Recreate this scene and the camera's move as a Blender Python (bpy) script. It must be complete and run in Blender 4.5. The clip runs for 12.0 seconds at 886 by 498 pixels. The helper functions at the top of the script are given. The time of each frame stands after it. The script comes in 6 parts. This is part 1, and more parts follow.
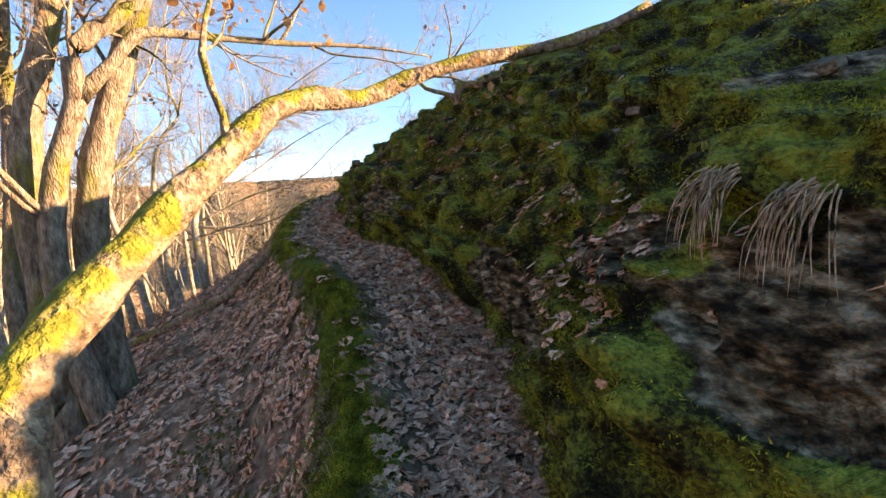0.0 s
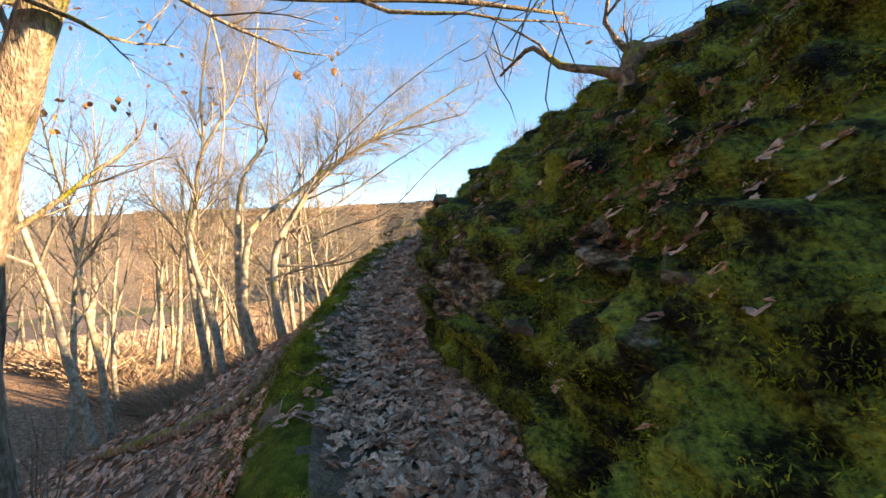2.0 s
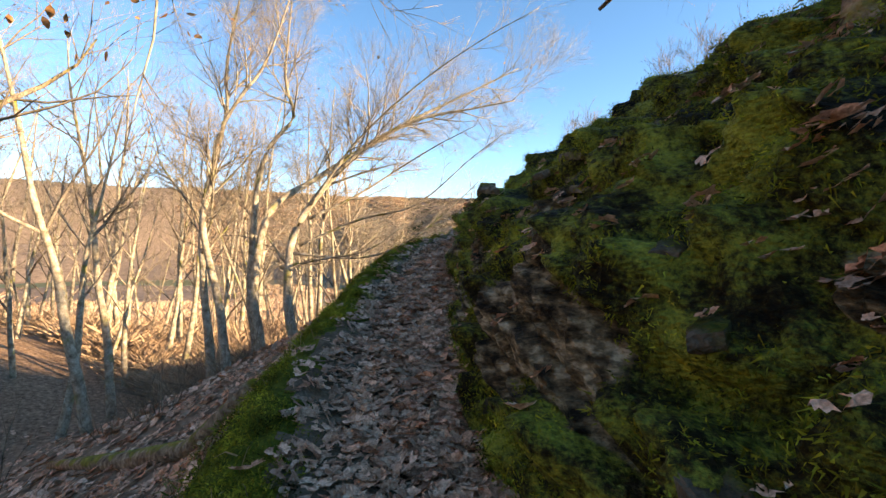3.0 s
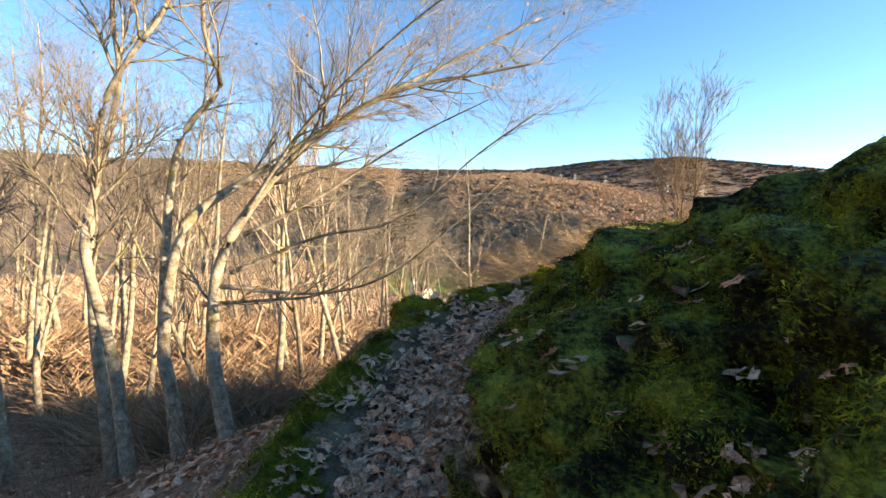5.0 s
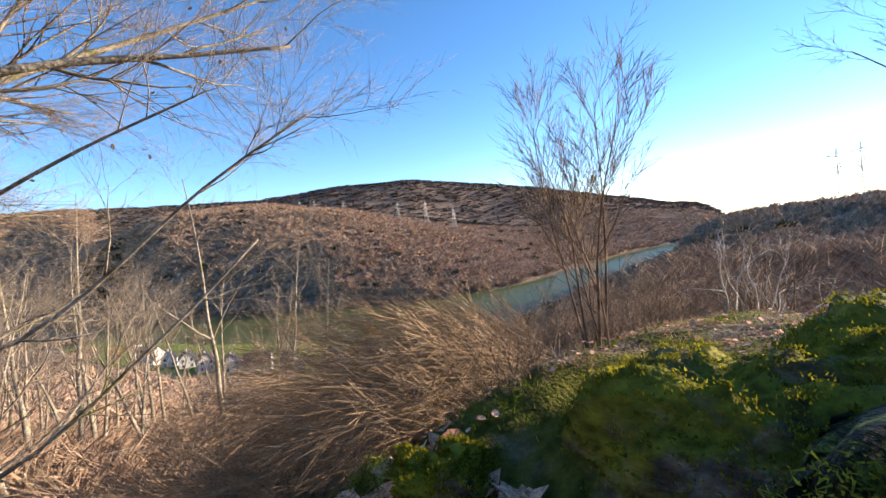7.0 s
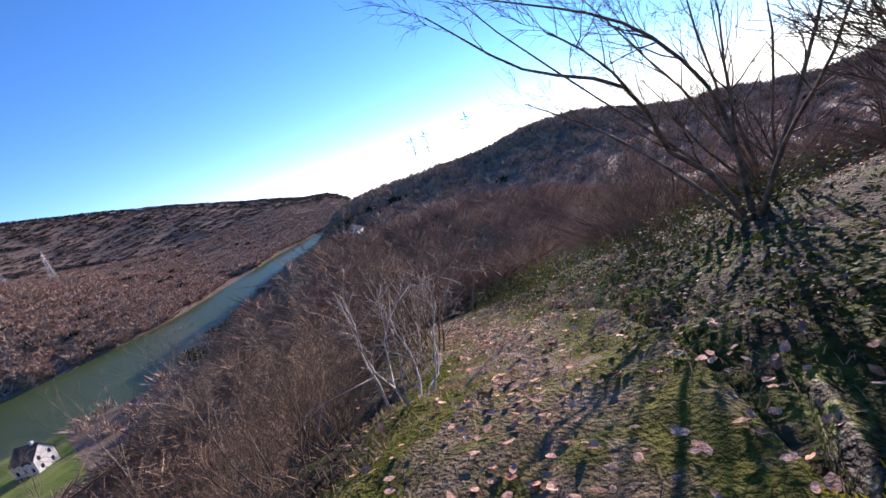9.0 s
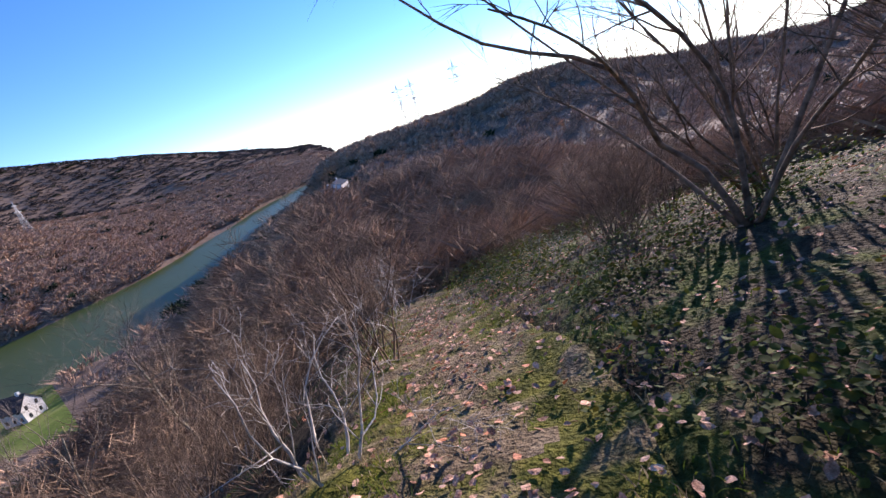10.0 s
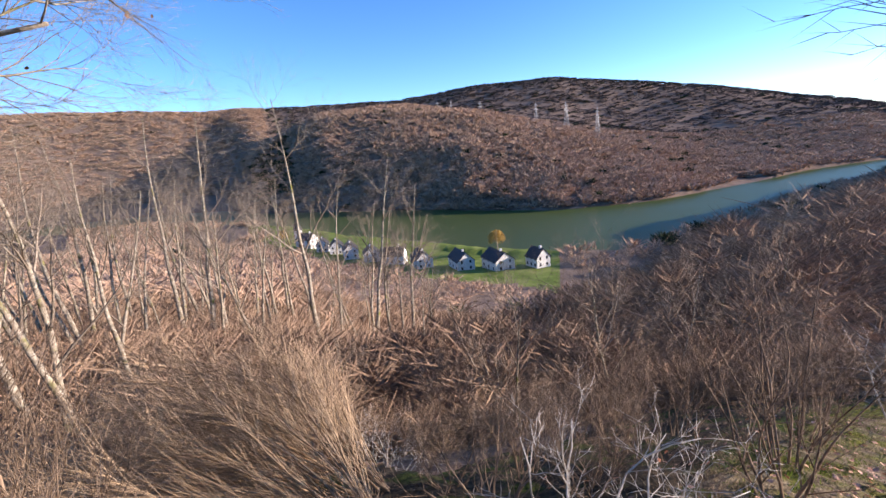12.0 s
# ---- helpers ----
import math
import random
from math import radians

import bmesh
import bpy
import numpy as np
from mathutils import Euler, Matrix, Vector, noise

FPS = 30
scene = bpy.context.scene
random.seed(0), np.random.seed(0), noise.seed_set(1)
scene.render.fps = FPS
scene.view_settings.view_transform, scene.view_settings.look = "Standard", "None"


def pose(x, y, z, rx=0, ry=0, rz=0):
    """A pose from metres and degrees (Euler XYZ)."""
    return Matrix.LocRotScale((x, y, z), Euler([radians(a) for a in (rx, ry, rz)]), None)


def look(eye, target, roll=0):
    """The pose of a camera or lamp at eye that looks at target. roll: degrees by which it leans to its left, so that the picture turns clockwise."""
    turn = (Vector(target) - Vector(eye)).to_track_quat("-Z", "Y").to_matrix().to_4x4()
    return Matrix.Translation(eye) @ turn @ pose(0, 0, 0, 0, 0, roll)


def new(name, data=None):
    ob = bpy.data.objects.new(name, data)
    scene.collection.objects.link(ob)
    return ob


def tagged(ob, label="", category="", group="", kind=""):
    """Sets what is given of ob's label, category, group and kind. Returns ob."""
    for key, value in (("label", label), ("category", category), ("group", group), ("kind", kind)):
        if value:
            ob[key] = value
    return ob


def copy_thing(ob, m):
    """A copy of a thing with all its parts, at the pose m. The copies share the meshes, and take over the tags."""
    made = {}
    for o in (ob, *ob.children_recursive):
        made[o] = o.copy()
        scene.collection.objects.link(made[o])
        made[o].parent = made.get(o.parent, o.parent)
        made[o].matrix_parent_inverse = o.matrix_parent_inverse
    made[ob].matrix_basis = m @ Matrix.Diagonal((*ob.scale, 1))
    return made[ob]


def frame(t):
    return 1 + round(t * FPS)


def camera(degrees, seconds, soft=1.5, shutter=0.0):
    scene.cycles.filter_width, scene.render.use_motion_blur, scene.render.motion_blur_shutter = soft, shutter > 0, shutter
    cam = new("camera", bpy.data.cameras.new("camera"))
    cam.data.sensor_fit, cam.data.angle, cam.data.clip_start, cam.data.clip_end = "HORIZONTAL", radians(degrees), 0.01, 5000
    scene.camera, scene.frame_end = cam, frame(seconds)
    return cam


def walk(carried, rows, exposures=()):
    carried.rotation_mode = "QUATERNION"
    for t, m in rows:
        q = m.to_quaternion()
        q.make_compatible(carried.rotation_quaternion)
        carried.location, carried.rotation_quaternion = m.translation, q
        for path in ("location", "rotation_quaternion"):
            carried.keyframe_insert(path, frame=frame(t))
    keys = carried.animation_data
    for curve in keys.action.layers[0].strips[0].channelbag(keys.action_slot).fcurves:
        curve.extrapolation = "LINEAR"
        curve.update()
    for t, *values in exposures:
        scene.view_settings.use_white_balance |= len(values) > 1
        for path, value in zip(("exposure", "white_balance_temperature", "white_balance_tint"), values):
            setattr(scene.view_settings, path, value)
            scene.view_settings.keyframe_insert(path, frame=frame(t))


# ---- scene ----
cam = camera(89.7, 12.0, soft=1.5, shutter=0.0)
PATH = [
    (0, pose(0.040, 0.017, 1.424, 85.71, 6.10, -0.50)),
    (0.5, pose(0.140, 0.830, 1.540, 86.67, 7.51, 3.55)),
    (1, pose(0.074, 1.571, 1.721, 87.99, 8.54, 7.92)),
    (1.5, pose(0.043, 2.206, 1.819, 88.96, 6.89, 10.46)),
    (2, pose(-0.118, 2.744, 1.893, 89.91, 4.82, 13.58)),
    (2.5, pose(-0.286, 3.255, 1.919, 89.92, 2.30, 17.26)),
    (3, pose(-0.497, 3.831, 1.957, 89.75, -0.06, 17.11)),
    (4.8, pose(-1.285, 6.358, 2.759, 86.41, -0.65, 17.48)),
    (5, pose(-1.395, 6.687, 2.841, 86.12, -0.00, 16.10)),
    (5.5, pose(-1.659, 7.395, 2.951, 85.69, 1.09, 11.42)),
    (6, pose(-1.730, 8.102, 2.989, 85.39, 1.40, 5.70)),
    (6.5, pose(-1.856, 8.539, 3.113, 85.38, 1.71, -2.90)),
    (7, pose(-1.837, 8.932, 3.199, 87.59, 6.79, -15.93)),
    (7.5, pose(-1.735, 9.306, 3.264, 91.93, 19.01, -32.61)),
    (7.7, pose(-1.698, 9.473, 3.295, 90.23, 19.54, -38.79)),
    (9.3, pose(-0.007, 10.155, 3.498, 76.13, 17.08, -62.35)),
    (9.5, pose(0.118, 10.164, 3.567, 74.52, 16.27, -62.41)),
    (10, pose(0.345, 10.126, 3.552, 71.53, 16.67, -62.63)),
    (10.5, pose(0.483, 10.081, 3.721, 73.38, 14.04, -52.85)),
    (11, pose(0.708, 10.157, 3.809, 74.66, 8.15, -37.21)),
    (11.5, pose(0.874, 10.151, 3.922, 75.14, 4.90, -17.09)),
    (12, pose(0.825, 10.091, 4.000, 77.16, 5.26, 1.30)),
]
walk(cam, PATH, [(0, 2.6, 13500, 25), (1, 2.55, 12500, 20), (3, 2.35, 12000, 17), (5, 2.15, 10400, 12), (7.0, 1.75, 8200, 18), (9.3, 1.2, 6600, 30), (12, 1.5, 7000, 24)])

# ---- daylight: low winter sun, clear sky ----
SUN_AZ, SUN_EL = 88.0, 12.5
world = bpy.data.worlds.new("sky")
scene.world = world
world.use_nodes = True
wn = world.node_tree.nodes
sky = wn.new("ShaderNodeTexSky")
sky.sky_type = "NISHITA"
sky.sun_disc = False
sky.sun_elevation = radians(SUN_EL + 5)
sky.sun_rotation = radians(SUN_AZ)
sky.air_density, sky.dust_density, sky.ozone_density = 0.6, 0.0, 3.0
wn["Background"].inputs[1].default_value = 0.125
deep = wn.new("ShaderNodeHueSaturation")
deep.inputs["Saturation"].default_value = 1.2
world.node_tree.links.new(sky.outputs[0], deep.inputs["Color"])
world.node_tree.links.new(deep.outputs[0], wn["Background"].inputs[0])
sun_data = bpy.data.lights.new("sun", "SUN")
sun_data.energy, sun_data.angle, sun_data.color = 3.7, radians(0.5), (1.0, 0.94, 0.84)
sun = new("sun", sun_data)
_a, _e = radians(SUN_AZ), radians(SUN_EL)
SUN_DIR = Vector((math.sin(_a) * math.cos(_e), math.cos(_a) * math.cos(_e), math.sin(_e)))
sun.matrix_world = look(SUN_DIR * 50, (0, 0, 0))

# ---- materials ----
def mat(name, stops, scale=4.0, rough=0.9, bump=0.3, bump_scale=40.0, detail=8.0, spec=0.08, extra=None, metal=0.0, object_space=False, stretch=None):
    """A surface of two noises: stops are (position, colour) of the coarse one; a finer one speckles and bumps it."""
    m = bpy.data.materials.new(name)
    m.use_nodes = True
    nt = m.node_tree
    n, l = nt.nodes, nt.links
    b = n["Principled BSDF"]
    b.inputs["Roughness"].default_value = rough
    b.inputs["Metallic"].default_value = metal
    b.inputs["Specular IOR Level"].default_value = spec
    tc = n.new("ShaderNodeTexCoord")
    src = tc.outputs["Object"] if object_space else n.new("ShaderNodeNewGeometry").outputs["Position"]
    if stretch:
        mp = n.new("ShaderNodeMapping")
        mp.inputs["Scale"].default_value = stretch
        l.new(src, mp.inputs[0])
        src = mp.outputs[0]
    t1 = n.new("ShaderNodeTexNoise")
    t1.inputs["Scale"].default_value, t1.inputs["Detail"].default_value, t1.inputs["Roughness"].default_value = scale, detail, 0.62
    l.new(src, t1.inputs["Vector"])
    r = n.new("ShaderNodeValToRGB")
    while len(r.color_ramp.elements) < len(stops):
        r.color_ramp.elements.new(0.5)
    for e, (p, c) in zip(r.color_ramp.elements, stops):
        e.position, e.color = p, (*c, 1)
    l.new(t1.outputs["Fac"], r.inputs[0])
    t2 = n.new("ShaderNodeTexNoise")
    t2.inputs["Scale"].default_value, t2.inputs["Detail"].default_value = bump_scale, 4.0
    l.new(src, t2.inputs["Vector"])
    mix = n.new("ShaderNodeMix")
    mix.data_type, mix.blend_type = "RGBA", "OVERLAY"
    mix.inputs["Factor"].default_value = 0.55
    l.new(r.outputs[0], mix.inputs["A"])
    l.new(t2.outputs["Fac"], mix.inputs["B"])
    l.new(mix.outputs["Result"], b.inputs["Base Color"])
    if bump:
        bp = n.new("ShaderNodeBump")
        bp.inputs["Strength"].default_value, bp.inputs["Distance"].default_value = bump, 0.035
        l.new(t2.outputs["Fac"], bp.inputs["Height"])
        l.new(bp.outputs[0], b.inputs["Normal"])
    if extra:
        extra(nt, b, mix, src)
    return m


def varied(m, amount=0.5, random_socket="Random Per Island", hue=None):
    """Multiplies the base colour by a value that differs from piece to piece."""
    nt = m.node_tree
    b = nt.nodes["Principled BSDF"]
    old = b.inputs["Base Color"].links[0].from_socket
    g = nt.nodes.new("ShaderNodeNewGeometry") if random_socket == "Random Per Island" else nt.nodes.new("ShaderNodeObjectInfo")
    rp = nt.nodes.new("ShaderNodeValToRGB")
    rp.color_ramp.elements[0].color = (1 - amount, 1 - amount, 1 - amount, 1)
    rp.color_ramp.elements[1].color = (1 + amount * 0.6, 1 + amount * 0.6, 1 + amount * 0.6, 1)
    if hue:
        rp.color_ramp.elements[0].color = (*hue[0], 1)
        rp.color_ramp.elements[1].color = (*hue[-1], 1)
        for i, h in enumerate(hue[1:-1]):
            rp.color_ramp.elements.new((i + 1) / (len(hue) - 1)).color = (*h, 1)
    nt.links.new(g.outputs[random_socket if random_socket != "Random" else "Random"], rp.inputs[0])
    mx = nt.nodes.new("ShaderNodeMix")
    mx.data_type, mx.blend_type = "RGBA", "MULTIPLY"
    mx.inputs["Factor"].default_value = 1.0
    nt.links.new(old, mx.inputs["A"])
    nt.links.new(rp.outputs[0], mx.inputs["B"])
    nt.links.new(mx.outputs["Result"], b.inputs["Base Color"])
    return m


M_LITTER = mat("leaf_litter_soil", [(0.3, (0.07, 0.042, 0.028)), (0.5, (0.21, 0.13, 0.085)), (0.68, (0.38, 0.25, 0.17))], 9, bump=0.8, bump_scale=22)
M_SOIL = mat("trodden_soil", [(0.3, (0.08, 0.056, 0.038)), (0.55, (0.18, 0.13, 0.088)), (0.75, (0.3, 0.225, 0.155))], 5, bump=0.7, bump_scale=60)
M_TWIG = varied(mat("twig_bark", [(0.35, (0.13, 0.1, 0.075)), (0.6, (0.33, 0.265, 0.2))], 14, bump=0.2), 0.35)
M_SHRUB = varied(mat("shrub_twigs", [(0.35, (0.105, 0.072, 0.05)), (0.62, (0.31, 0.218, 0.148))], 9, bump=0.1), 0.4)
M_STRAW = varied(mat("straw_twigs", [(0.35, (0.28, 0.185, 0.11)), (0.62, (0.55, 0.39, 0.24))], 9, bump=0.1), 0.35)
M_THICKET = varied(mat("thicket_twigs", [(0.35, (0.2, 0.125, 0.085)), (0.55, (0.38, 0.255, 0.17)), (0.7, (0.55, 0.4, 0.26))], 0.35, bump=0), 0.4)
M_WHITE_TWIG = varied(mat("bleached_twig", [(0.35, (0.36, 0.31, 0.26)), (0.62, (0.68, 0.62, 0.54))], 22, bump=0.2), 0.25)


def mossy(nt, b, mix, src, lo=0.42, hi=0.6, scale=2.2, up=0.5, colours=((0.035, 0.055, 0.008), (0.13, 0.16, 0.022)), vec=None):
    """Grows moss over a surface, more where it looks up."""
    n, l = nt.nodes, nt.links
    t = n.new("ShaderNodeTexNoise")
    t.inputs["Scale"].default_value, t.inputs["Detail"].default_value = scale, 7
    l.new(src, t.inputs["Vector"])
    g = n.new("ShaderNodeNewGeometry")
    sep = n.new("ShaderNodeSeparateXYZ")
    l.new(g.outputs["Normal"], sep.inputs[0])
    ma = n.new("ShaderNodeMath")
    ma.operation = "MULTIPLY_ADD"
    ma.inputs[1].default_value = up * 0.25
    l.new(sep.outputs["Z"], ma.inputs[0])
    l.new(t.outputs["Fac"], ma.inputs[2])
    rr = n.new("ShaderNodeValToRGB")
    rr.color_ramp.elements[0].position, rr.color_ramp.elements[1].position = lo, hi
    l.new(ma.outputs[0], rr.inputs[0])
    t3 = n.new("ShaderNodeTexNoise")
    t3.inputs["Scale"].default_value, t3.inputs["Detail"].default_value = 13, 8
    l.new(src, t3.inputs["Vector"])
    rc = n.new("ShaderNodeValToRGB")
    rc.color_ramp.elements[0].position, rc.color_ramp.elements[1].position = 0.32, 0.7
    rc.color_ramp.elements[0].color, rc.color_ramp.elements[1].color = (*colours[0], 1), (*colours[1], 1)
    l.new(t3.outputs["Fac"], rc.inputs[0])
    m2 = n.new("ShaderNodeMix")
    m2.data_type = "RGBA"
    l.new(rr.outputs[0], m2.inputs["Factor"])
    l.new(mix.outputs["Result"], m2.inputs["A"])
    l.new(rc.outputs[0], m2.inputs["B"])
    l.new(m2.outputs["Result"], b.inputs["Base Color"])


M_TRACK = mat("grassy_track", [(0.3, (0.075, 0.055, 0.034)), (0.5, (0.17, 0.122, 0.077)), (0.7, (0.31, 0.235, 0.155))], 9, bump=1.0, bump_scale=50, extra=lambda nt, b, mix, src: mossy(nt, b, mix, src, 0.52, 0.68, 3.5, 0.1, ((0.05, 0.055, 0.012), (0.2, 0.18, 0.05))))
# soil and moss, with the shade under the bushes put into the colour
M_BANK = mat("bank_soil_shade_toned", [(0.3, (0.022, 0.016, 0.01)), (0.5, (0.06, 0.045, 0.028)), (0.7, (0.14, 0.105, 0.07))], 9, bump=1.0, bump_scale=40, extra=lambda nt, b, mix, src: mossy(nt, b, mix, src, 0.5, 0.62, 2.2, 0.1, ((0.02, 0.03, 0.006), (0.12, 0.14, 0.03))))
M_SLATE = varied(mat("slate_slabs", [(0.32, (0.04, 0.03, 0.02)), (0.5, (0.12, 0.095, 0.066)), (0.68, (0.28, 0.235, 0.17))], 9, rough=0.7, bump=0.8, bump_scale=40, extra=lambda nt, b, mix, src: mossy(nt, b, mix, src, 0.58, 0.68, 6, 0.3, ((0.03, 0.035, 0.006), (0.16, 0.16, 0.025)))), 0.4, "Random")
def moss_where_soft(nt, b, mix, src):
    """Moss where the surface carries it, by the share stored on the mesh and a ragged edge."""
    n, l = nt.nodes, nt.links
    at = n.new("ShaderNodeAttribute")
    at.attribute_name = "moss"
    t = n.new("ShaderNodeTexNoise")
    t.inputs["Scale"].default_value, t.inputs["Detail"].default_value = 9, 8
    l.new(src, t.inputs["Vector"])
    ad = n.new("ShaderNodeMath")
    ad.operation = "ADD"
    l.new(at.outputs["Fac"], ad.inputs[0])
    l.new(t.outputs["Fac"], ad.inputs[1])
    rr = n.new("ShaderNodeValToRGB")
    rr.color_ramp.elements[0].position, rr.color_ramp.elements[1].position = 0.72, 0.95
    l.new(ad.outputs[0], rr.inputs[0])
    t3 = n.new("ShaderNodeTexNoise")
    t3.inputs["Scale"].default_value, t3.inputs["Detail"].default_value = 5, 3
    t4 = n.new("ShaderNodeTexNoise")
    t4.inputs["Scale"].default_value, t4.inputs["Detail"].default_value, t4.inputs["Roughness"].default_value = 45, 6, 0.75
    place = n.new("ShaderNodeNewGeometry").outputs["Position"]
    for q in (t3, t4):
        l.new(place, q.inputs["Vector"])
    both = n.new("ShaderNodeMath")
    both.operation = "MULTIPLY_ADD"
    both.inputs[1].default_value = 0.9
    l.new(t4.outputs["Fac"], both.inputs[0])
    l.new(t3.outputs["Fac"], both.inputs[2])
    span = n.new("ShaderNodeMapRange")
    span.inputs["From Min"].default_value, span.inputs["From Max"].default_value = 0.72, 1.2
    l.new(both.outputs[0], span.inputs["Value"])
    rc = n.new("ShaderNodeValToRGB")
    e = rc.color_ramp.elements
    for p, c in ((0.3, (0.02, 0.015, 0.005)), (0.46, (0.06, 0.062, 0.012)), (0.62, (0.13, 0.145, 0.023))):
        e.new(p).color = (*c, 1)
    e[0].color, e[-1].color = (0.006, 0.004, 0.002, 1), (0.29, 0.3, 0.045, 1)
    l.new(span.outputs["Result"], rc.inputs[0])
    m2 = n.new("ShaderNodeMix")
    m2.data_type = "RGBA"
    l.new(rr.outputs[0], m2.inputs["Factor"])
    l.new(mix.outputs["Result"], m2.inputs["A"])
    l.new(rc.outputs[0], m2.inputs["B"])
    l.new(m2.outputs["Result"], b.inputs["Base Color"])


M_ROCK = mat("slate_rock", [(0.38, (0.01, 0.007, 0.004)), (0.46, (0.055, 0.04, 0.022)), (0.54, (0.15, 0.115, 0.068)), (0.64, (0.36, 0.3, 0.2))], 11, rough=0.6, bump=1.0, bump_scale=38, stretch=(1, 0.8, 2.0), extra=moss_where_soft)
# its moss is brightened in colour to stand for sun shining through
M_BOULDER = mat("mossy_slate", [(0.36, (0.03, 0.022, 0.014)), (0.48, (0.09, 0.068, 0.045)), (0.58, (0.18, 0.145, 0.1)), (0.72, (0.34, 0.29, 0.21))], 6, rough=0.8, bump=1.0, bump_scale=22,
                stretch=(1, 1, 1.5), extra=lambda nt, b, mix, src: mossy(nt, b, mix, src, 0.5, 0.6, 2.6, 0.6, ((0.07, 0.072, 0.01), (0.26, 0.245, 0.03))))
M_MOSS = mat("moss", [(0.32, (0.03, 0.05, 0.006)), (0.5, (0.085, 0.115, 0.014)), (0.68, (0.17, 0.19, 0.028))], 11, rough=1.0, bump=1.0, bump_scale=90, spec=0.1)
M_BARK = mat("oak_bark", [(0.32, (0.09, 0.06, 0.042)), (0.5, (0.24, 0.175, 0.125)), (0.68, (0.42, 0.34, 0.25))], 9, bump=1.0, bump_scale=30, object_space=True, stretch=(2.2, 2.2, 0.7),
             extra=lambda nt, b, mix, src: mossy(nt, b, mix, src, 0.5, 0.66, 1.6, 0.15, ((0.1, 0.1, 0.015), (0.26, 0.24, 0.045))))
M_BRANCH_MOSS = mat("mossy_oak_bark", [(0.32, (0.08, 0.05, 0.034)), (0.5, (0.22, 0.15, 0.1)), (0.68, (0.4, 0.3, 0.2))], 16, bump=1.0, bump_scale=36, object_space=True,
                    extra=lambda nt, b, mix, src: mossy(nt, b, mix, src, 0.57, 0.66, 5, 0.75, ((0.1, 0.093, 0.018), (0.27, 0.245, 0.045))))
M_BEECH = mat("grey_beech_bark", [(0.32, (0.13, 0.1, 0.07)), (0.5, (0.3, 0.25, 0.185)), (0.68, (0.48, 0.42, 0.33))], 7, bump=0.5, bump_scale=30, object_space=True,
              extra=lambda nt, b, mix, src: mossy(nt, b, mix, src, 0.56, 0.7, 2.5, 0.2, ((0.1, 0.1, 0.02), (0.25, 0.24, 0.06))))
M_WOODS = varied(mat("bare_woods", [(0.32, (0.24, 0.165, 0.122)), (0.5, (0.42, 0.3, 0.222)), (0.68, (0.58, 0.43, 0.315))], 0.35, bump=1.0, bump_scale=1.4), 0.35,
                 hue=((0.8, 0.74, 0.7), (0.95, 0.9, 0.85), (1.05, 0.98, 0.92), (1.2, 1.05, 0.92)))
# the same bare woods, with the haze of distance mixed into their colour
M_RIDGE = varied(mat("distant_hazed_woods", [(0.32, (0.05, 0.041, 0.04)), (0.5, (0.078, 0.064, 0.061)), (0.68, (0.11, 0.092, 0.084))], 0.1, bump=0), 0.3)
M_CONIFER = varied(mat("conifers", [(0.32, (0.012, 0.022, 0.012)), (0.6, (0.035, 0.055, 0.025))], 0.5, bump=1.0, bump_scale=1.5), 0.3)
M_HILL = mat("wooded_hillside_floor", [(0.32, (0.13, 0.09, 0.068)), (0.5, (0.2, 0.142, 0.108)), (0.68, (0.28, 0.2, 0.15))], 0.12, bump=1.0, bump_scale=0.8)
M_MEADOW = mat("meadow_grass", [(0.32, (0.08, 0.12, 0.02)), (0.5, (0.16, 0.21, 0.045)), (0.68, (0.25, 0.27, 0.08))], 0.12, bump=0.3, bump_scale=3)
M_GRASS = varied(mat("grass_blades", [(0.35, (0.06, 0.1, 0.012)), (0.62, (0.16, 0.21, 0.035))], 9, bump=0), 0.4)
M_DRY = varied(mat("dry_grass", [(0.35, (0.22, 0.16, 0.09)), (0.62, (0.45, 0.35, 0.21))], 9, bump=0), 0.3)
M_LEAF = varied(mat("fallen_oak_leaves", [(0.35, (0.34, 0.175, 0.11)), (0.62, (0.7, 0.45, 0.32))], 30, rough=0.7, bump=0.4, bump_scale=120, spec=0.12), 0.4,
                hue=((0.55, 0.46, 0.44), (0.95, 0.84, 0.8), (1.15, 1.06, 1.04), (1.45, 1.4, 1.4), (1.3, 0.8, 0.6)))

M_DEAD_LEAF = varied(mat("withered_leaves", [(0.35, (0.28, 0.12, 0.05)), (0.62, (0.5, 0.26, 0.12))], 30, rough=0.6, bump=0), 0.4)


def water():
    m = bpy.data.materials.new("green_river_water")
    m.use_nodes = True
    n, l = m.node_tree.nodes, m.node_tree.links
    b = n["Principled BSDF"]
    b.inputs["Base Color"].default_value = (0.07, 0.096, 0.03, 1)
    b.inputs["Roughness"].default_value = 0.3
    b.inputs["Specular IOR Level"].default_value = 0.025
    t = n.new("ShaderNodeTexNoise")
    t.inputs["Scale"].default_value, t.inputs["Detail"].default_value = 0.7, 5
    l.new(n.new("ShaderNodeNewGeometry").outputs["Position"], t.inputs["Vector"])
    bp = n.new("ShaderNodeBump")
    bp.inputs["Strength"].default_value, bp.inputs["Distance"].default_value = 0.05, 0.2
    l.new(t.outputs["Fac"], bp.inputs["Height"])
    l.new(bp.outputs[0], b.inputs["Normal"])
    return m


M_WATER = water()

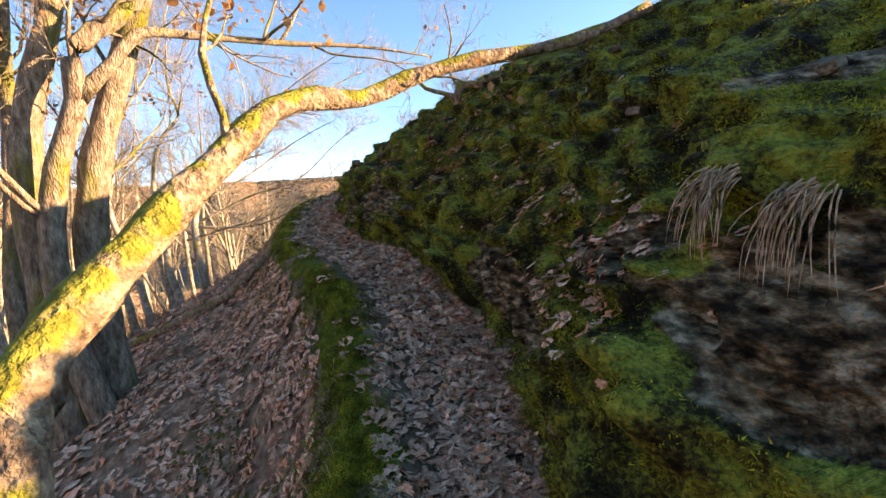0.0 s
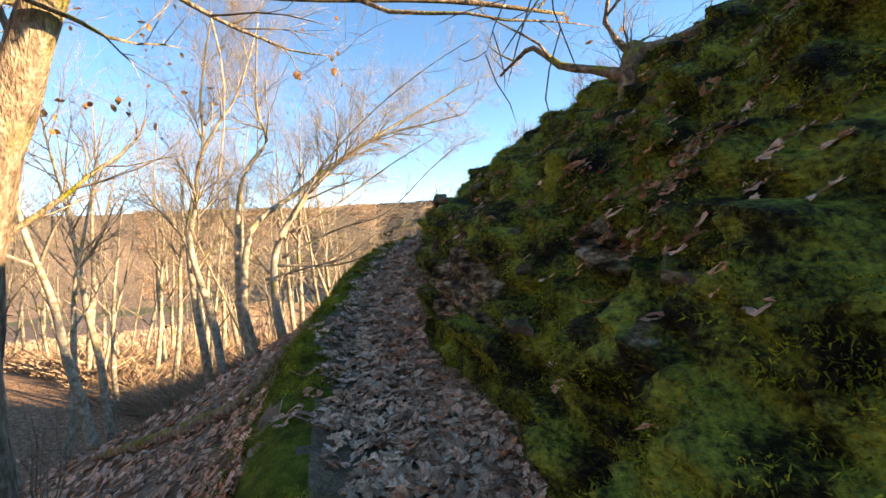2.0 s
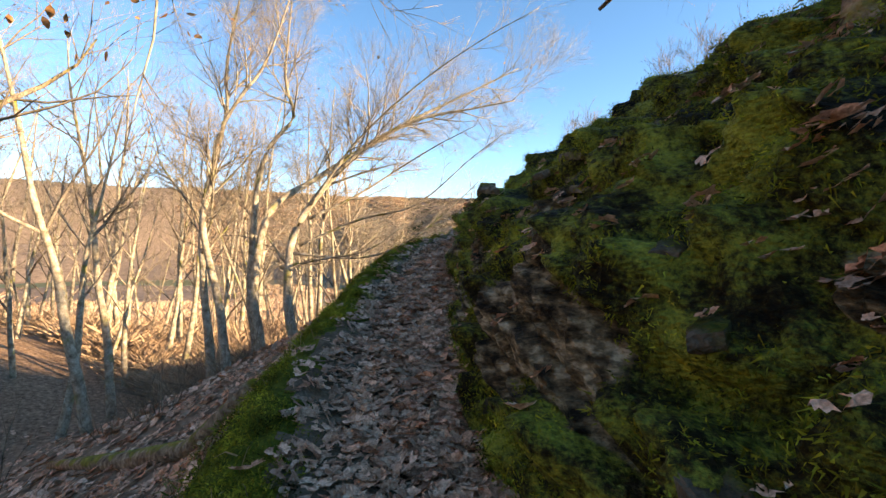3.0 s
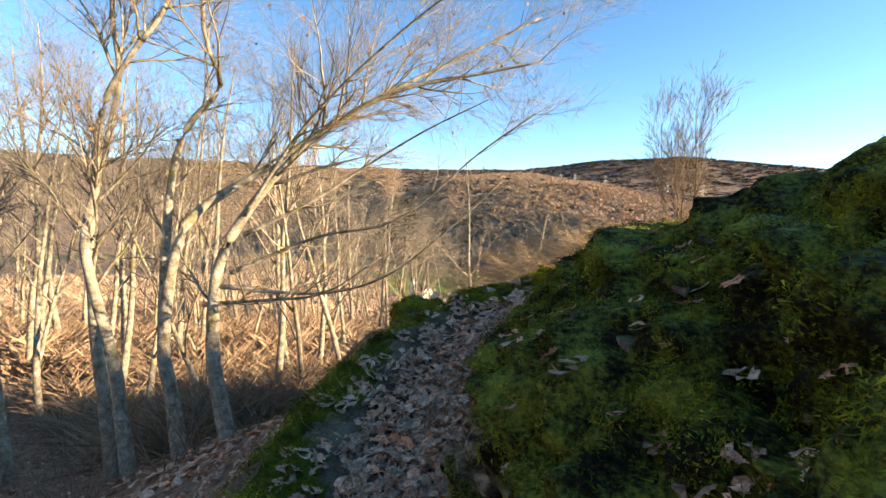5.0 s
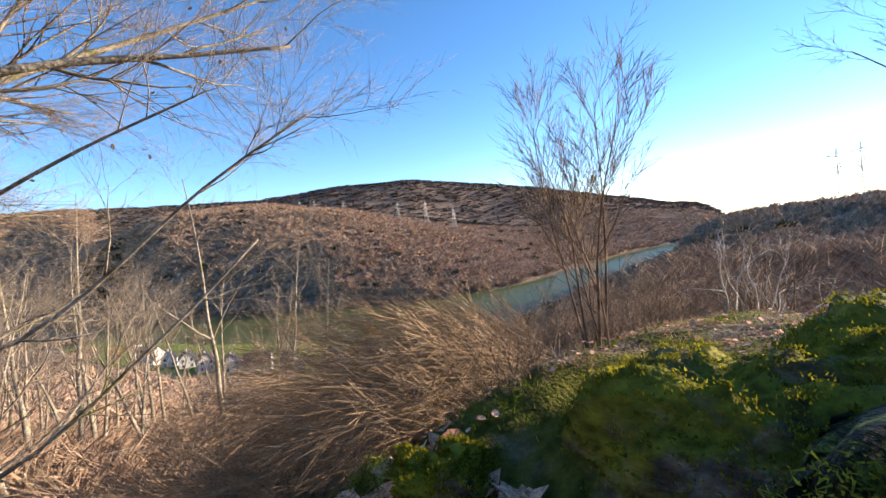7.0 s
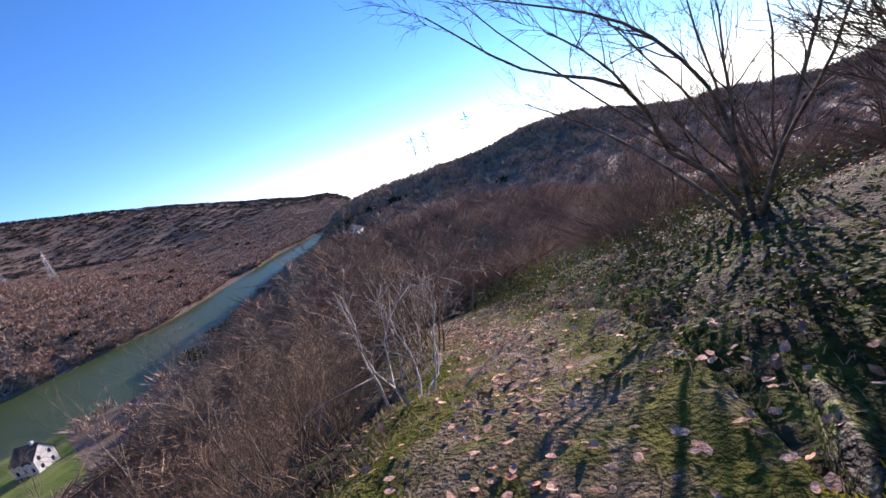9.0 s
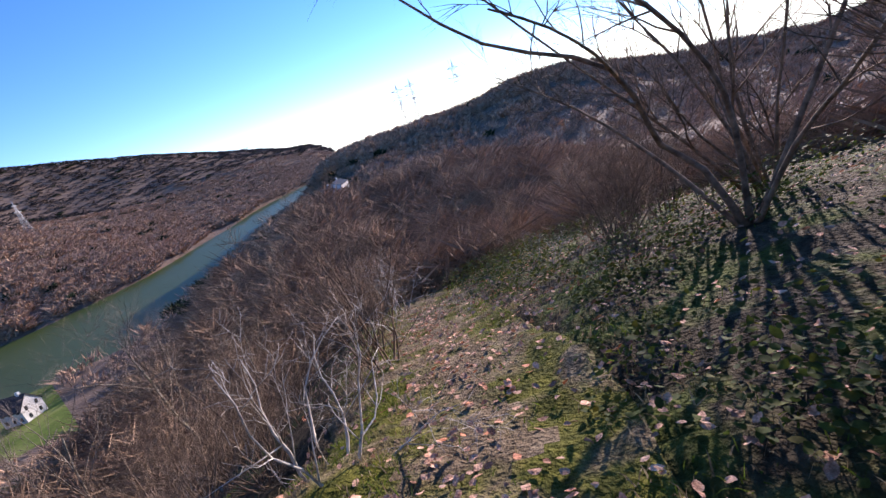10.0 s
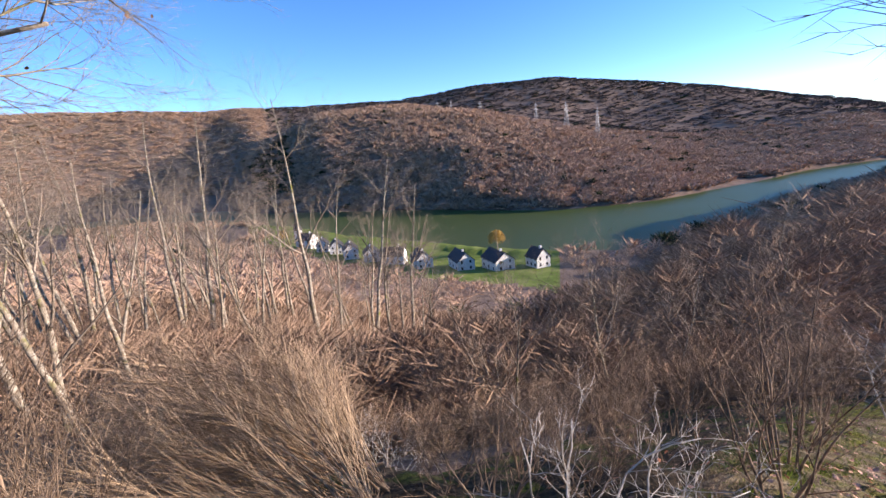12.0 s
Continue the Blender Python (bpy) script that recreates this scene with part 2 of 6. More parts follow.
M_WHITE = mat("white_render", [(0.3, (0.62, 0.6, 0.56)), (0.7, (0.8, 0.78, 0.74))], 0.6, rough=0.85, bump=0.1, bump_scale=8)
M_SLATE_ROOF = mat("dark_slate_roof", [(0.3, (0.03, 0.03, 0.034)), (0.7, (0.07, 0.07, 0.075))], 1.2, rough=0.5, bump=0.4, bump_scale=6)
M_GLASS_DARK = mat("window_pane", [(0.3, (0.02, 0.025, 0.03)), (0.7, (0.04, 0.045, 0.05))], 1, rough=0.15, bump=0)
M_STEEL = mat("galvanised_steel", [(0.3, (0.3, 0.31, 0.31)), (0.7, (0.45, 0.46, 0.46))], 2, rough=0.5, bump=0, metal=0.3)
M_CABLE = mat("power_cable", [(0.3, (0.12, 0.12, 0.12)), (0.7, (0.2, 0.2, 0.2))], 2, rough=0.6, bump=0)
M_WILLOW = varied(mat("golden_willow", [(0.32, (0.34, 0.2, 0.05)), (0.68, (0.6, 0.4, 0.12))], 1.5, bump=0), 0.3)
M_BLUE_ROOF = mat("blue_sheet_roof", [(0.3, (0.09, 0.14, 0.26)), (0.7, (0.16, 0.22, 0.36))], 0.8, rough=0.5, bump=0.1)
M_ORANGE = mat("orange_sheet", [(0.3, (0.5, 0.14, 0.05)), (0.7, (0.65, 0.22, 0.09))], 0.8, rough=0.6, bump=0.1)
M_ROOT = varied(mat("dry_roots", [(0.35, (0.26, 0.18, 0.11)), (0.62, (0.5, 0.38, 0.26))], 20, bump=0), 0.3)
M_FERN = varied(mat("fern_fronds", [(0.35, (0.012, 0.03, 0.008)), (0.62, (0.05, 0.085, 0.02))], 12, bump=0, rough=0.6), 0.4)
M_MOSS_TUFT = varied(mat("moss_tufts", [(0.37, (0.03, 0.026, 0.007)), (0.46, (0.1, 0.112, 0.017)), (0.55, (0.2, 0.225, 0.032)), (0.66, (0.36, 0.37, 0.055))], 6.5, bump=0, rough=1.0), 0.45, hue=((0.45, 0.45, 0.4), (0.9, 0.95, 0.8), (1.1, 1.15, 0.9), (1.5, 1.35, 1.0), (1.2, 0.85, 0.9)))
M_IVY = varied(mat("bramble_leaves", [(0.35, (0.03, 0.046, 0.01)), (0.62, (0.1, 0.13, 0.03))], 12, bump=0, rough=0.75, spec=0.15), 0.5, hue=((0.5, 0.55, 0.5), (0.9, 1.0, 0.9), (1.1, 1.05, 0.8), (1.35, 0.9, 0.6)))
# sunlit version of the moss: the yellow glow is in the colour
M_MOSS_SUN = varied(mat("sun_toned_moss", [(0.34, (0.08, 0.085, 0.01)), (0.5, (0.22, 0.21, 0.02)), (0.66, (0.42, 0.37, 0.035))], 6, bump=0, rough=1.0), 0.4)


def leafy(m, share):
    """Lets light through thin leaves and blades."""
    nt = m.node_tree
    b, out = nt.nodes["Principled BSDF"], nt.nodes["Material Output"]
    tr = nt.nodes.new("ShaderNodeBsdfTranslucent")
    nt.links.new(b.inputs["Base Color"].links[0].from_socket, tr.inputs["Color"])
    mx = nt.nodes.new("ShaderNodeMixShader")
    mx.inputs[0].default_value = share
    nt.links.new(b.outputs[0], mx.inputs[1])
    nt.links.new(tr.outputs[0], mx.inputs[2])
    nt.links.new(mx.outputs[0], out.inputs["Surface"])


for _m, _k in ((M_MOSS_TUFT, 0.25), (M_MOSS_SUN, 0.55), (M_GRASS, 0.4), (M_DRY, 0.3), (M_IVY, 0.35), (M_FERN, 0.3), (M_LEAF, 0.08), (M_DEAD_LEAF, 0.4)):
    leafy(_m, _k)
M_EDGE = mat("grassy_path_edge", [(0.3, (0.08, 0.06, 0.035)), (0.5, (0.19, 0.14, 0.085)), (0.7, (0.34, 0.27, 0.17))], 9, bump=1.0, bump_scale=50, extra=lambda nt, b, mix, src: mossy(nt, b, mix, src, 0.43, 0.56, 2.5, 0.1, ((0.045, 0.052, 0.009), (0.16, 0.15, 0.025))))

# ---- mesh helpers ----
def mesh(name, verts, faces, material, smooth=True, index=None):
    me = bpy.data.meshes.new(name)
    if isinstance(faces, np.ndarray):
        v, f = np.asarray(verts, dtype=np.float32), np.asarray(faces, dtype=np.int32)
        me.vertices.add(len(v))
        me.vertices.foreach_set("co", v.ravel())
        me.loops.add(f.size)
        me.loops.foreach_set("vertex_index", f.ravel())
        me.polygons.add(len(f))
        me.polygons.foreach_set("loop_start", np.arange(len(f), dtype=np.int32) * f.shape[1])
        me.update(calc_edges=True)
    else:
        me.from_pydata([tuple(v) for v in verts], [], [tuple(f) for f in faces])
    for m in material if isinstance(material, (list, tuple)) else [material]:
        me.materials.append(m)
    if smooth:
        me.polygons.foreach_set("use_smooth", [True] * len(me.polygons))
    if index is not None:
        me.polygons.foreach_set("material_index", np.asarray(index, dtype=np.int32))
    me.update()
    return me


def part(name, me, parent, label=""):
    ob = new(name, me)
    ob.parent = parent
    return tagged(ob, label) if label else ob


def thing(name, label, category, group="", kind="", at=(0, 0, 0)):
    ob = new(name)
    ob.empty_display_size = 0.2
    ob.location = at
    return tagged(ob, label, category, group, kind)


def grid_faces(nu, nv, wrap=False):
    i, j = np.meshgrid(np.arange(nu - 1), np.arange(nv if wrap else nv - 1), indexing="ij")
    a = i * nv + j
    b = i * nv + (j + 1) % nv
    return np.stack([a, b, b + nv, a + nv], -1).reshape(-1, 4).tolist()


def smooth01(x):
    x = np.clip(x, 0, 1)
    return x * x * (3 - 2 * x)


def fbm(x, y, seed=0.0, octaves=4, scale=1.0):
    """Sums of rotated sine products: a fast, even noise for whole arrays, about -1 to 1."""
    out, amp, f = 0.0, 1.0, scale
    for k in range(octaves):
        a = 0.7 + 1.9 * k + seed
        c, s = math.cos(a), math.sin(a)
        u, v = (x * c - y * s) * f, (x * s + y * c) * f
        out = out + amp * (np.sin(u * 1.7 + 1.3 * np.sin(v * 1.1 + seed) + k) * np.sin(v * 1.9 + 1.1 * np.sin(u * 0.9 + 2 * k)))
        amp, f = amp * 0.55, f * 2.05
    return out


# ---- the path: its middle line, from behind the first step to down the spur ----
WAY = [(0.15, -3.0, -0.9), (0.12, -1.5, -0.5), (0.1, 0, -0.1), (0.05, 1.5, 0.2), (-0.1, 2.7, 0.47), (-0.34, 3.6, 0.8), (-0.92, 4.8, 1.08), (-1.42, 5.8, 1.2), (-1.85, 7, 1.35),
       (-2.15, 8.2, 1.62), (-2.18, 9.2, 1.9), (-1.78, 9.98, 2.15), (-0.9, 10.3, 2.42), (0.2, 10.6, 2.46), (1.1, 10.95, 2.37), (1.75, 11.25, 2.17), (2.6, 11.95, 1.85), (3.85, 12.95, 1.33),
       (5.35, 14.15, 0.75), (6.85, 15.15, 0.15), (8.85, 16.3, -0.75), (14.4, 20.4, -2.9), (30, 34, -9.3)]


def catmull(points, step):
    p = [Vector(q) for q in points]
    p = [2 * p[0] - p[1]] + p + [2 * p[-1] - p[-2]]
    out = []
    for a, b, c, d in zip(p, p[1:], p[2:], p[3:]):
        n = max(2, int((c - b).length / step))
        for i in range(n):
            t = i / n
            out.append(0.5 * (2 * b + (c - a) * t + (2 * a - 5 * b + 4 * c - d) * t * t + (3 * b - a - 3 * c + d) * t ** 3))
    out.append(p[-2])
    return np.array(out)


WAY_S = catmull(WAY, 0.08)
_seg = np.linalg.norm(np.diff(WAY_S[:, :2], axis=0), axis=1)
WAY_LEN = np.r_[0, np.cumsum(_seg)]
_tan = np.gradient(WAY_S[:, :2], axis=0)
_tan /= np.linalg.norm(_tan, axis=1)[:, None]


def way_frame(x, y):
    """Length along the path, distance to its right and its height, for arrays of places."""
    x, y = np.ravel(x), np.ravel(y)
    s, d, z = np.empty(len(x)), np.empty(len(x)), np.empty(len(x))
    for k in range(0, len(x), 6000):
        q = np.stack([x[k:k + 6000], y[k:k + 6000]], 1)
        i = ((q[:, None] - WAY_S[None, :, :2]) ** 2).sum(2).argmin(1)
        o = q - WAY_S[i, :2]
        along = (o * _tan[i]).sum(1)
        s[k:k + 6000] = WAY_LEN[i] + along
        side = o[:, 0] * _tan[i, 1] - o[:, 1] * _tan[i, 0]
        # past the ends of the path the true distance counts
        d[k:k + 6000] = np.where(np.abs(along) > 0.4, np.where(side < 0, -1, 1) * np.hypot(o[:, 0], o[:, 1]), side)
        z[k:k + 6000] = WAY_S[i, 2]
    return s, d, z


def s_at(y):
    return float(np.interp(y, WAY_S[:160, 1], WAY_LEN[:160]))


S_CORNER = float(WAY_LEN[np.argmin(((WAY_S[:, :2] - (-1.78, 9.98)) ** 2).sum(1))])


START = s_at(0.75)


def rock_height(s, d):
    """Height of the outcrop over the path, at a distance to its right."""
    k = np.interp(s, [S_CORNER - 13, S_CORNER - 8.5, S_CORNER - 5, S_CORNER - 2.2, S_CORNER - 0.9, S_CORNER - 0.1, S_CORNER + 0.5], [1.05, 1.08, 0.98, 0.86, 0.62, 0.24, 0.0])
    foot = 0.40 + 0.07 * fbm(s, d * 0, 3.0, 3, 1.1)
    e = np.maximum(d - foot, 0)
    h = np.interp(e, [0, 0.06, 0.2, 0.35, 0.6, 1.2, 2.1, 3.6, 5.5, 8.2, 12], [0, 0.16, 0.58, 0.85, 1.08, 1.65, 2.15, 2.5, 2.5, -0.35, -0.4])
    # towards the spur its back falls away
    back = 1 - 0.92 * smooth01((d - 2.2) / 2.4) * smooth01((s - S_CORNER + 4.4) / 2.4)
    # where the walk begins the outcrop is low and lets the sun over it
    h = np.minimum(h * k, np.interp(s, [START, START + 1.0, START + 2.0, START + 3.6], [1.35, 1.55, 1.9, 4.0]) + 0.3 * np.clip(e - 1.1, 0, 1.6))
    # it ends in a flat-topped slab at the corner
    h = np.minimum(h, np.interp(s, [S_CORNER - 2.6, S_CORNER - 1.2, S_CORNER - 0.3, S_CORNER + 0.75], [4.0, 1.0, 0.55, 0.4]))
    return h * back * smooth01((s - START + 0.25) / 0.6)


# ---- the wide landscape, by direction from the viewpoint ----
AZ = np.array([-180, -110, -85, -60, -40, -27, -24, -15, -6, 3, 12, 19, 24, 29, 34, 38, 44, 55, 180.0])
R_NEAR = np.array([900, 900, 850, 800, 640, 480, 452, 330, 275, 241, 226, 224, 236, 285, 345, 410, 520, 700, 700.0])
R_FAR = np.array([1000, 1000, 960, 900, 780, 640, 560, 487, 435, 388, 361, 370, 385, 425, 490, 590, 690, 800, 800.0])
CREST_EL = np.array([2, 3, 3, 0.0, -3.0, -3.6, 1.8, 5.3, 5.4, 3.9, 1.4, -0.7, -1.8, -3.0, -3.5, -3.3, -3, -3, -3.0])
RIDGE_EL = np.array([2, 3, 5, 6.2, 6.3, 6.0, 6.0, 5.9, 5.8, 6.6, 6.6, 5.5, 4.6, 3.5, 2.3, 1.3, -0.2, -0.9, -1.0])
HILL_AZ = np.array([30, 38, 43, 46.5, 52, 58, 65, 71, 78, 87, 100, 130, 180.0])
HILL_EL = np.array([-9, -7.5, -5.0, -2.2, -1.0, -0.9, -0.7, 0.3, 0.2, -1.5, -3.0, 2, 4.0])
CENTRE = np.array([0.0, 10.0])
_AZ_FINE = np.arange(-180, 180.01, 0.5)
_KERNEL = np.exp(-np.linspace(-2.2, 2.2, 13) ** 2)
_KERNEL /= _KERNEL.sum()


def by_az(az, knots, values):
    fine = np.convolve(np.pad(np.interp(_AZ_FINE, knots, values), 6, mode="edge"), _KERNEL, "valid")
    return np.interp(az, _AZ_FINE, fine)


EYE_Z, RIVER_Z = 3.6, -52.0


def landscape(x, y):
    dx, dy = x - CENTRE[0], y - CENTRE[1]
    r = np.hypot(dx, dy) + 1e-6
    az = np.degrees(np.arctan2(dx, dy))
    rn, rf = by_az(az, AZ, R_NEAR), by_az(az, AZ, R_FAR)
    rc, rr = rf + 330.0, np.maximum(rf + 1000, 1700.0)
    zc = EYE_Z + rc * np.tan(np.radians(by_az(az, AZ, CREST_EL)))
    zr = EYE_Z + rr * np.tan(np.radians(by_az(az, AZ, RIDGE_EL)))
    f = r / rn
    ours = np.interp(f, [0, 0.05, 0.13, 0.35, 0.66, 0.8, 0.985, 1.0, 1.03], [0.0, -0.11, -0.27, -0.6, -0.92, -0.955, -0.965, -0.99, -1.06]) * 52.5
    t = (r - rf) / (rc - rf)
    rise = RIVER_Z - 3 + (zc - RIVER_Z + 3) * np.interp(t, [-0.05, 0, 0.02, 0.3, 0.7, 1.0, 1.3], [0, 0.05, 0.12, 0.5, 0.88, 1.0, 0.97])
    t2 = smooth01((r - rc) / (rr - rc))
    # a side valley lies between the wooded hill and the ridge behind it
    dip = np.clip(zr - zc, 0, 60) * np.sin(np.pi * np.clip((r - rc) / (rr - rc), 0, 1)) ** 2 * smooth01((az + 24) / 4) * (1 - smooth01((az - 20) / 12)) * 0.5
    z_a = np.where(r < rn * 1.03, ours, np.where(r < rf - 6, RIVER_Z - 4, np.where(r < rc, rise, np.where(r < rr, zc * (1 - t2) + zr * t2 - dip, zr - (r - rr) * 0.06))))
    # farther up the river the far side rises straight from the water
    direct = RIVER_Z - 3 + (zr - RIVER_Z + 3) * np.interp((r - rf) / (rr - rf), [-0.05, 0, 0.03, 0.5, 0.85, 1], [0, 0.02, 0.08, 0.6, 0.95, 1.0])
    wd = smooth01((az - 28) / 14) * (r > rf - 6) * (r < rr)
    z_a = z_a * (1 - wd) + direct * wd
    # the side of the valley that the viewpoint stands on, to the right of the river
    el = by_az(az, HILL_AZ, HILL_EL)
    rh = 390.0
    zh = EYE_Z - 6 + rh * np.tan(np.radians(el))
    g = r / rh
    z_b = np.where(g < 1, np.interp(g, [0, 0.04, 0.12, 0.25, 0.45, 0.62, 0.8, 0.92, 1.0], [0.0, 0.12, 0.35, 0.7, 1.0, 0.85, 0.4, 0.1, 0.0]) * -27 + zh * smooth01((g - 0.35) / 0.65), zh - (r - rh) * 0.1)
    w = smooth01((az - 29 - 9 * smooth01((r - 120) / 200) - 7 * smooth01((r - 480) / 200)) / 8.0)
    z = z_a * (1 - w) + z_b * w
    # behind the viewpoint the hill goes on up
    wb = smooth01((np.abs(az - 35) - 95) / 45.0)
    z = z * (1 - wb) + (0.22 * np.minimum(r, 160) - 0.4) * wb
    z = z + 2.2 * fbm(x, y, 1.0, 3, 0.012) * smooth01((r - 60) / 200) * (np.abs(r - (rn + rf) / 2) > (rf - rn) / 2 + 15)
    return z


def ground_z(x, y, with_rock=True):
    x, y = np.asarray(x, float), np.asarray(y, float)
    shape = x.shape
    x, y = x.ravel(), y.ravel()
    s, d, zp = way_frame(x, y)
    left = np.interp(-d, [0, 0.2, 0.38, 0.54, 0.68, 0.88, 1.25, 1.8, 3.0, 4.0, 6.0, 10, 16], [0, 0.0, 0.06, 0.05, -0.06, -0.34, -0.68, -0.98, -1.6, -2.1, -3.0, -4.6, -7.0])
    wide = smooth01((s - S_CORNER - 0.8) / 1.6)
    left_b = np.interp(-d, [0, 0.4, 0.8, 1.2, 1.6, 3.0, 6.0, 10, 16], [0, 0.0, -0.08, -0.25, -0.5, -1.3, -3.2, -5.2, -7.6])
    left = left * (1 - wide) + left_b * wide
    right = np.interp(d, [0, 0.45, 1.0, 2.0, 4.0, 8, 16], [0, 0.02, 0.11, 0.22, 0.3, 0.1, -0.9])
    z = zp + np.where(d < 0, left, right * wide + np.minimum(d * 0.05, 0.1) * (1 - wide))
    z = z + 0.03 * fbm(x, y, 0.4, 4, 2.2) * smooth01((np.abs(d) - 0.35) / 0.4)
    # the nose of ground that runs out beyond the corner
    for ax, ay, az_, bx, by, bz in ((-1.9, 10.2, 2.1, -2.8, 11.8, 1.88), (-2.8, 11.8, 1.88, -4.4, 13.5, 1.55)):
        t = np.clip(((x - ax) * (bx - ax) + (y - ay) * (by - ay)) / ((bx - ax) ** 2 + (by - ay) ** 2), 0, 1)
        off = np.hypot(x - ax - t * (bx - ax), y - ay - t * (by - ay))
        nose = az_ + (bz - az_) * t - 0.15 - 0.4 * t - np.interp(off, [0, 0.25, 0.7, 1.6, 3.5], [0, 0.06, 0.5, 1.7, 4.4])
        hard = np.maximum(z, nose)
        z = np.where(np.abs(d) > 0.55, hard, z)
    if with_rock:
        z = z + np.where(d > 0.3, rock_height(s, d), 0)
    r = np.hypot(x - CENTRE[0], y - CENTRE[1])
    dist = np.minimum(np.abs(d), r)
    w = smooth01((dist - 7) / 22)
    zl = landscape(x, y)
    return (z * (1 - w) + zl * w).reshape(shape)


def gz(x, y):
    return float(ground_z(np.array([x]), np.array([y]))[0])


# ---- the ground: one sheet to the horizon ----
def build_ground():
    radii = [0.0]
    while radii[-1] < 3200:
        radii.append(radii[-1] + max(0.1, 0.031 * radii[-1]))
    radii = np.array(radii[1:])
    n = 480
    ang = np.linspace(0, 2 * np.pi, n, endpoint=False)
    rr, aa = np.meshgrid(radii, ang, indexing="ij")
    x, y = CENTRE[0] - 0.8 + rr * np.sin(aa), CENTRE[1] - 3 + rr * np.cos(aa)
    z = ground_z(x, y, False)
    s, d, zp = way_frame(x.ravel(), y.ravel())
    # the path's own strip and the outcrop lie on top of the sheet
    sink = np.where((d > -0.75) & (d < 0.75) & (s < S_CORNER + 9.5), 0.05, 0).reshape(z.shape)
    sink = sink + np.where((d > 0.5) & (s < S_CORNER), 0.15, 0).reshape(z.shape)
    z = z - sink
    verts = np.stack([x, y, z], -1).reshape(-1, 3)
    faces = grid_faces(len(radii), n, True)
    faces = [f[::-1] for f in faces]
    ring = np.repeat(radii[:-1], n)
    cx, cy = x[:-1].ravel(), y[:-1].ravel()
    r = np.hypot(cx - CENTRE[0], cy - CENTRE[1])
    az = np.degrees(np.arctan2(cx - CENTRE[0], cy - CENTRE[1]))
    rn = by_az(az, AZ, R_NEAR)
    meadow = (az > -26) & (az < 12) & (r > rn * 0.64 + 8 * np.sin(cx * 0.11)) & (r < rn * 0.995)
    s2, d2 = s.reshape(z.shape)[:-1].ravel(), d.reshape(z.shape)[:-1].ravel()
    # ground that takes the soil colour darkened for bush shade
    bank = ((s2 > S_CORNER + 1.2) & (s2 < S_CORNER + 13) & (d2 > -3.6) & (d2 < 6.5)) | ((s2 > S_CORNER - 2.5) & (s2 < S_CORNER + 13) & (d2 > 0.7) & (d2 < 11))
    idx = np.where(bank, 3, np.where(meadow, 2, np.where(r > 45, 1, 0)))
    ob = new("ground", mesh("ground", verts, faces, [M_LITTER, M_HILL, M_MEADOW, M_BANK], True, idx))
    tagged(ob, "leaf-covered hillside falling to a wooded river valley", "ground", kind="structure")


build_ground()


def build_water():
    az = np.linspace(-80, 46, 120)
    rn, rf = by_az(az, AZ, R_NEAR), by_az(az, AZ, R_FAR)
    v = []
    for q in (0, 0.5, 1):
        r = (rn - 8) * (1 - q) + (rf + 12) * q
        v += [(CENTRE[0] + a * math.sin(radians(b)), CENTRE[1] + a * math.cos(radians(b)), RIVER_Z) for a, b in zip(r, az)]
    ob = new("water", mesh("water", v, [f[::-1] for f in grid_faces(3, 120)], M_WATER))
    tagged(ob, "smooth olive-green river bending through the valley", "river", kind="structure")


build_water()


def build_path():
    s = np.arange(0.2, S_CORNER + 9.6, 0.06)
    d = np.linspace(-0.8, 0.72, 27)
    ss, dd = np.meshgrid(s, d, indexing="ij")
    cx, cy = np.interp(s, WAY_LEN, WAY_S[:, 0]), np.interp(s, WAY_LEN, WAY_S[:, 1])
    tx, ty = np.interp(s, WAY_LEN, _tan[:, 0]), np.interp(s, WAY_LEN, _tan[:, 1])
    x = cx[:, None] + dd * ty[:, None]
    y = cy[:, None] - dd * tx[:, None]
    z = ground_z(x, y, False) + 0.012 + 0.012 * fbm(x, y, 2.0, 4, 5) - 0.05 * smooth01((np.abs(dd) - 0.68) / 0.1)
    sc, dc = ss[:-1, :-1].ravel(), dd[:-1, :-1].ravel()
    wave = fbm(sc, dc, 2.0, 3, 3.0)
    beaten = np.abs(dc - 0.02) < 0.27 + 0.1 * wave
    idx = np.where(sc + 0.3 * wave < S_CORNER + 0.25, 0, np.where(beaten & (sc + 0.5 * wave > S_CORNER + 1.9), 1, 2))
    idx = np.where((idx == 0) & (np.abs(dc + 0.54) < 0.14 + 0.12 * wave), 3, idx)
    ob = new("path", mesh("path", np.stack([x, y, z], -1).reshape(-1, 3), grid_faces(len(s), len(d)), [M_SOIL, M_TRACK, M_EDGE, M_MOSS], True, idx))
    tagged(ob, "narrow trodden earth footpath strewn with fallen oak leaves", "path", kind="structure")


build_path()


# ---- the mossy outcrop beside the path ----
def scramble(i, j, seed):
    """A steady random number between 0 and 1 for each pair of whole numbers."""
    q = np.sin(i * 127.1 + j * 311.7 + seed * 74.7) * 43758.5453
    return q - np.floor(q)


def slate_share(ss, h):
    """Where the moss leaves the bare slate open: low on the face, in drawn-out patches."""
    return smooth01((fbm(ss * 0.75, h * 1.7, 21.0, 3, 1.5) - 0.02 - 0.8 * np.maximum(h - 0.5, 0) + 0.5 * smooth01((START + 3.4 - ss) / 2) - 0.3) / 0.3)


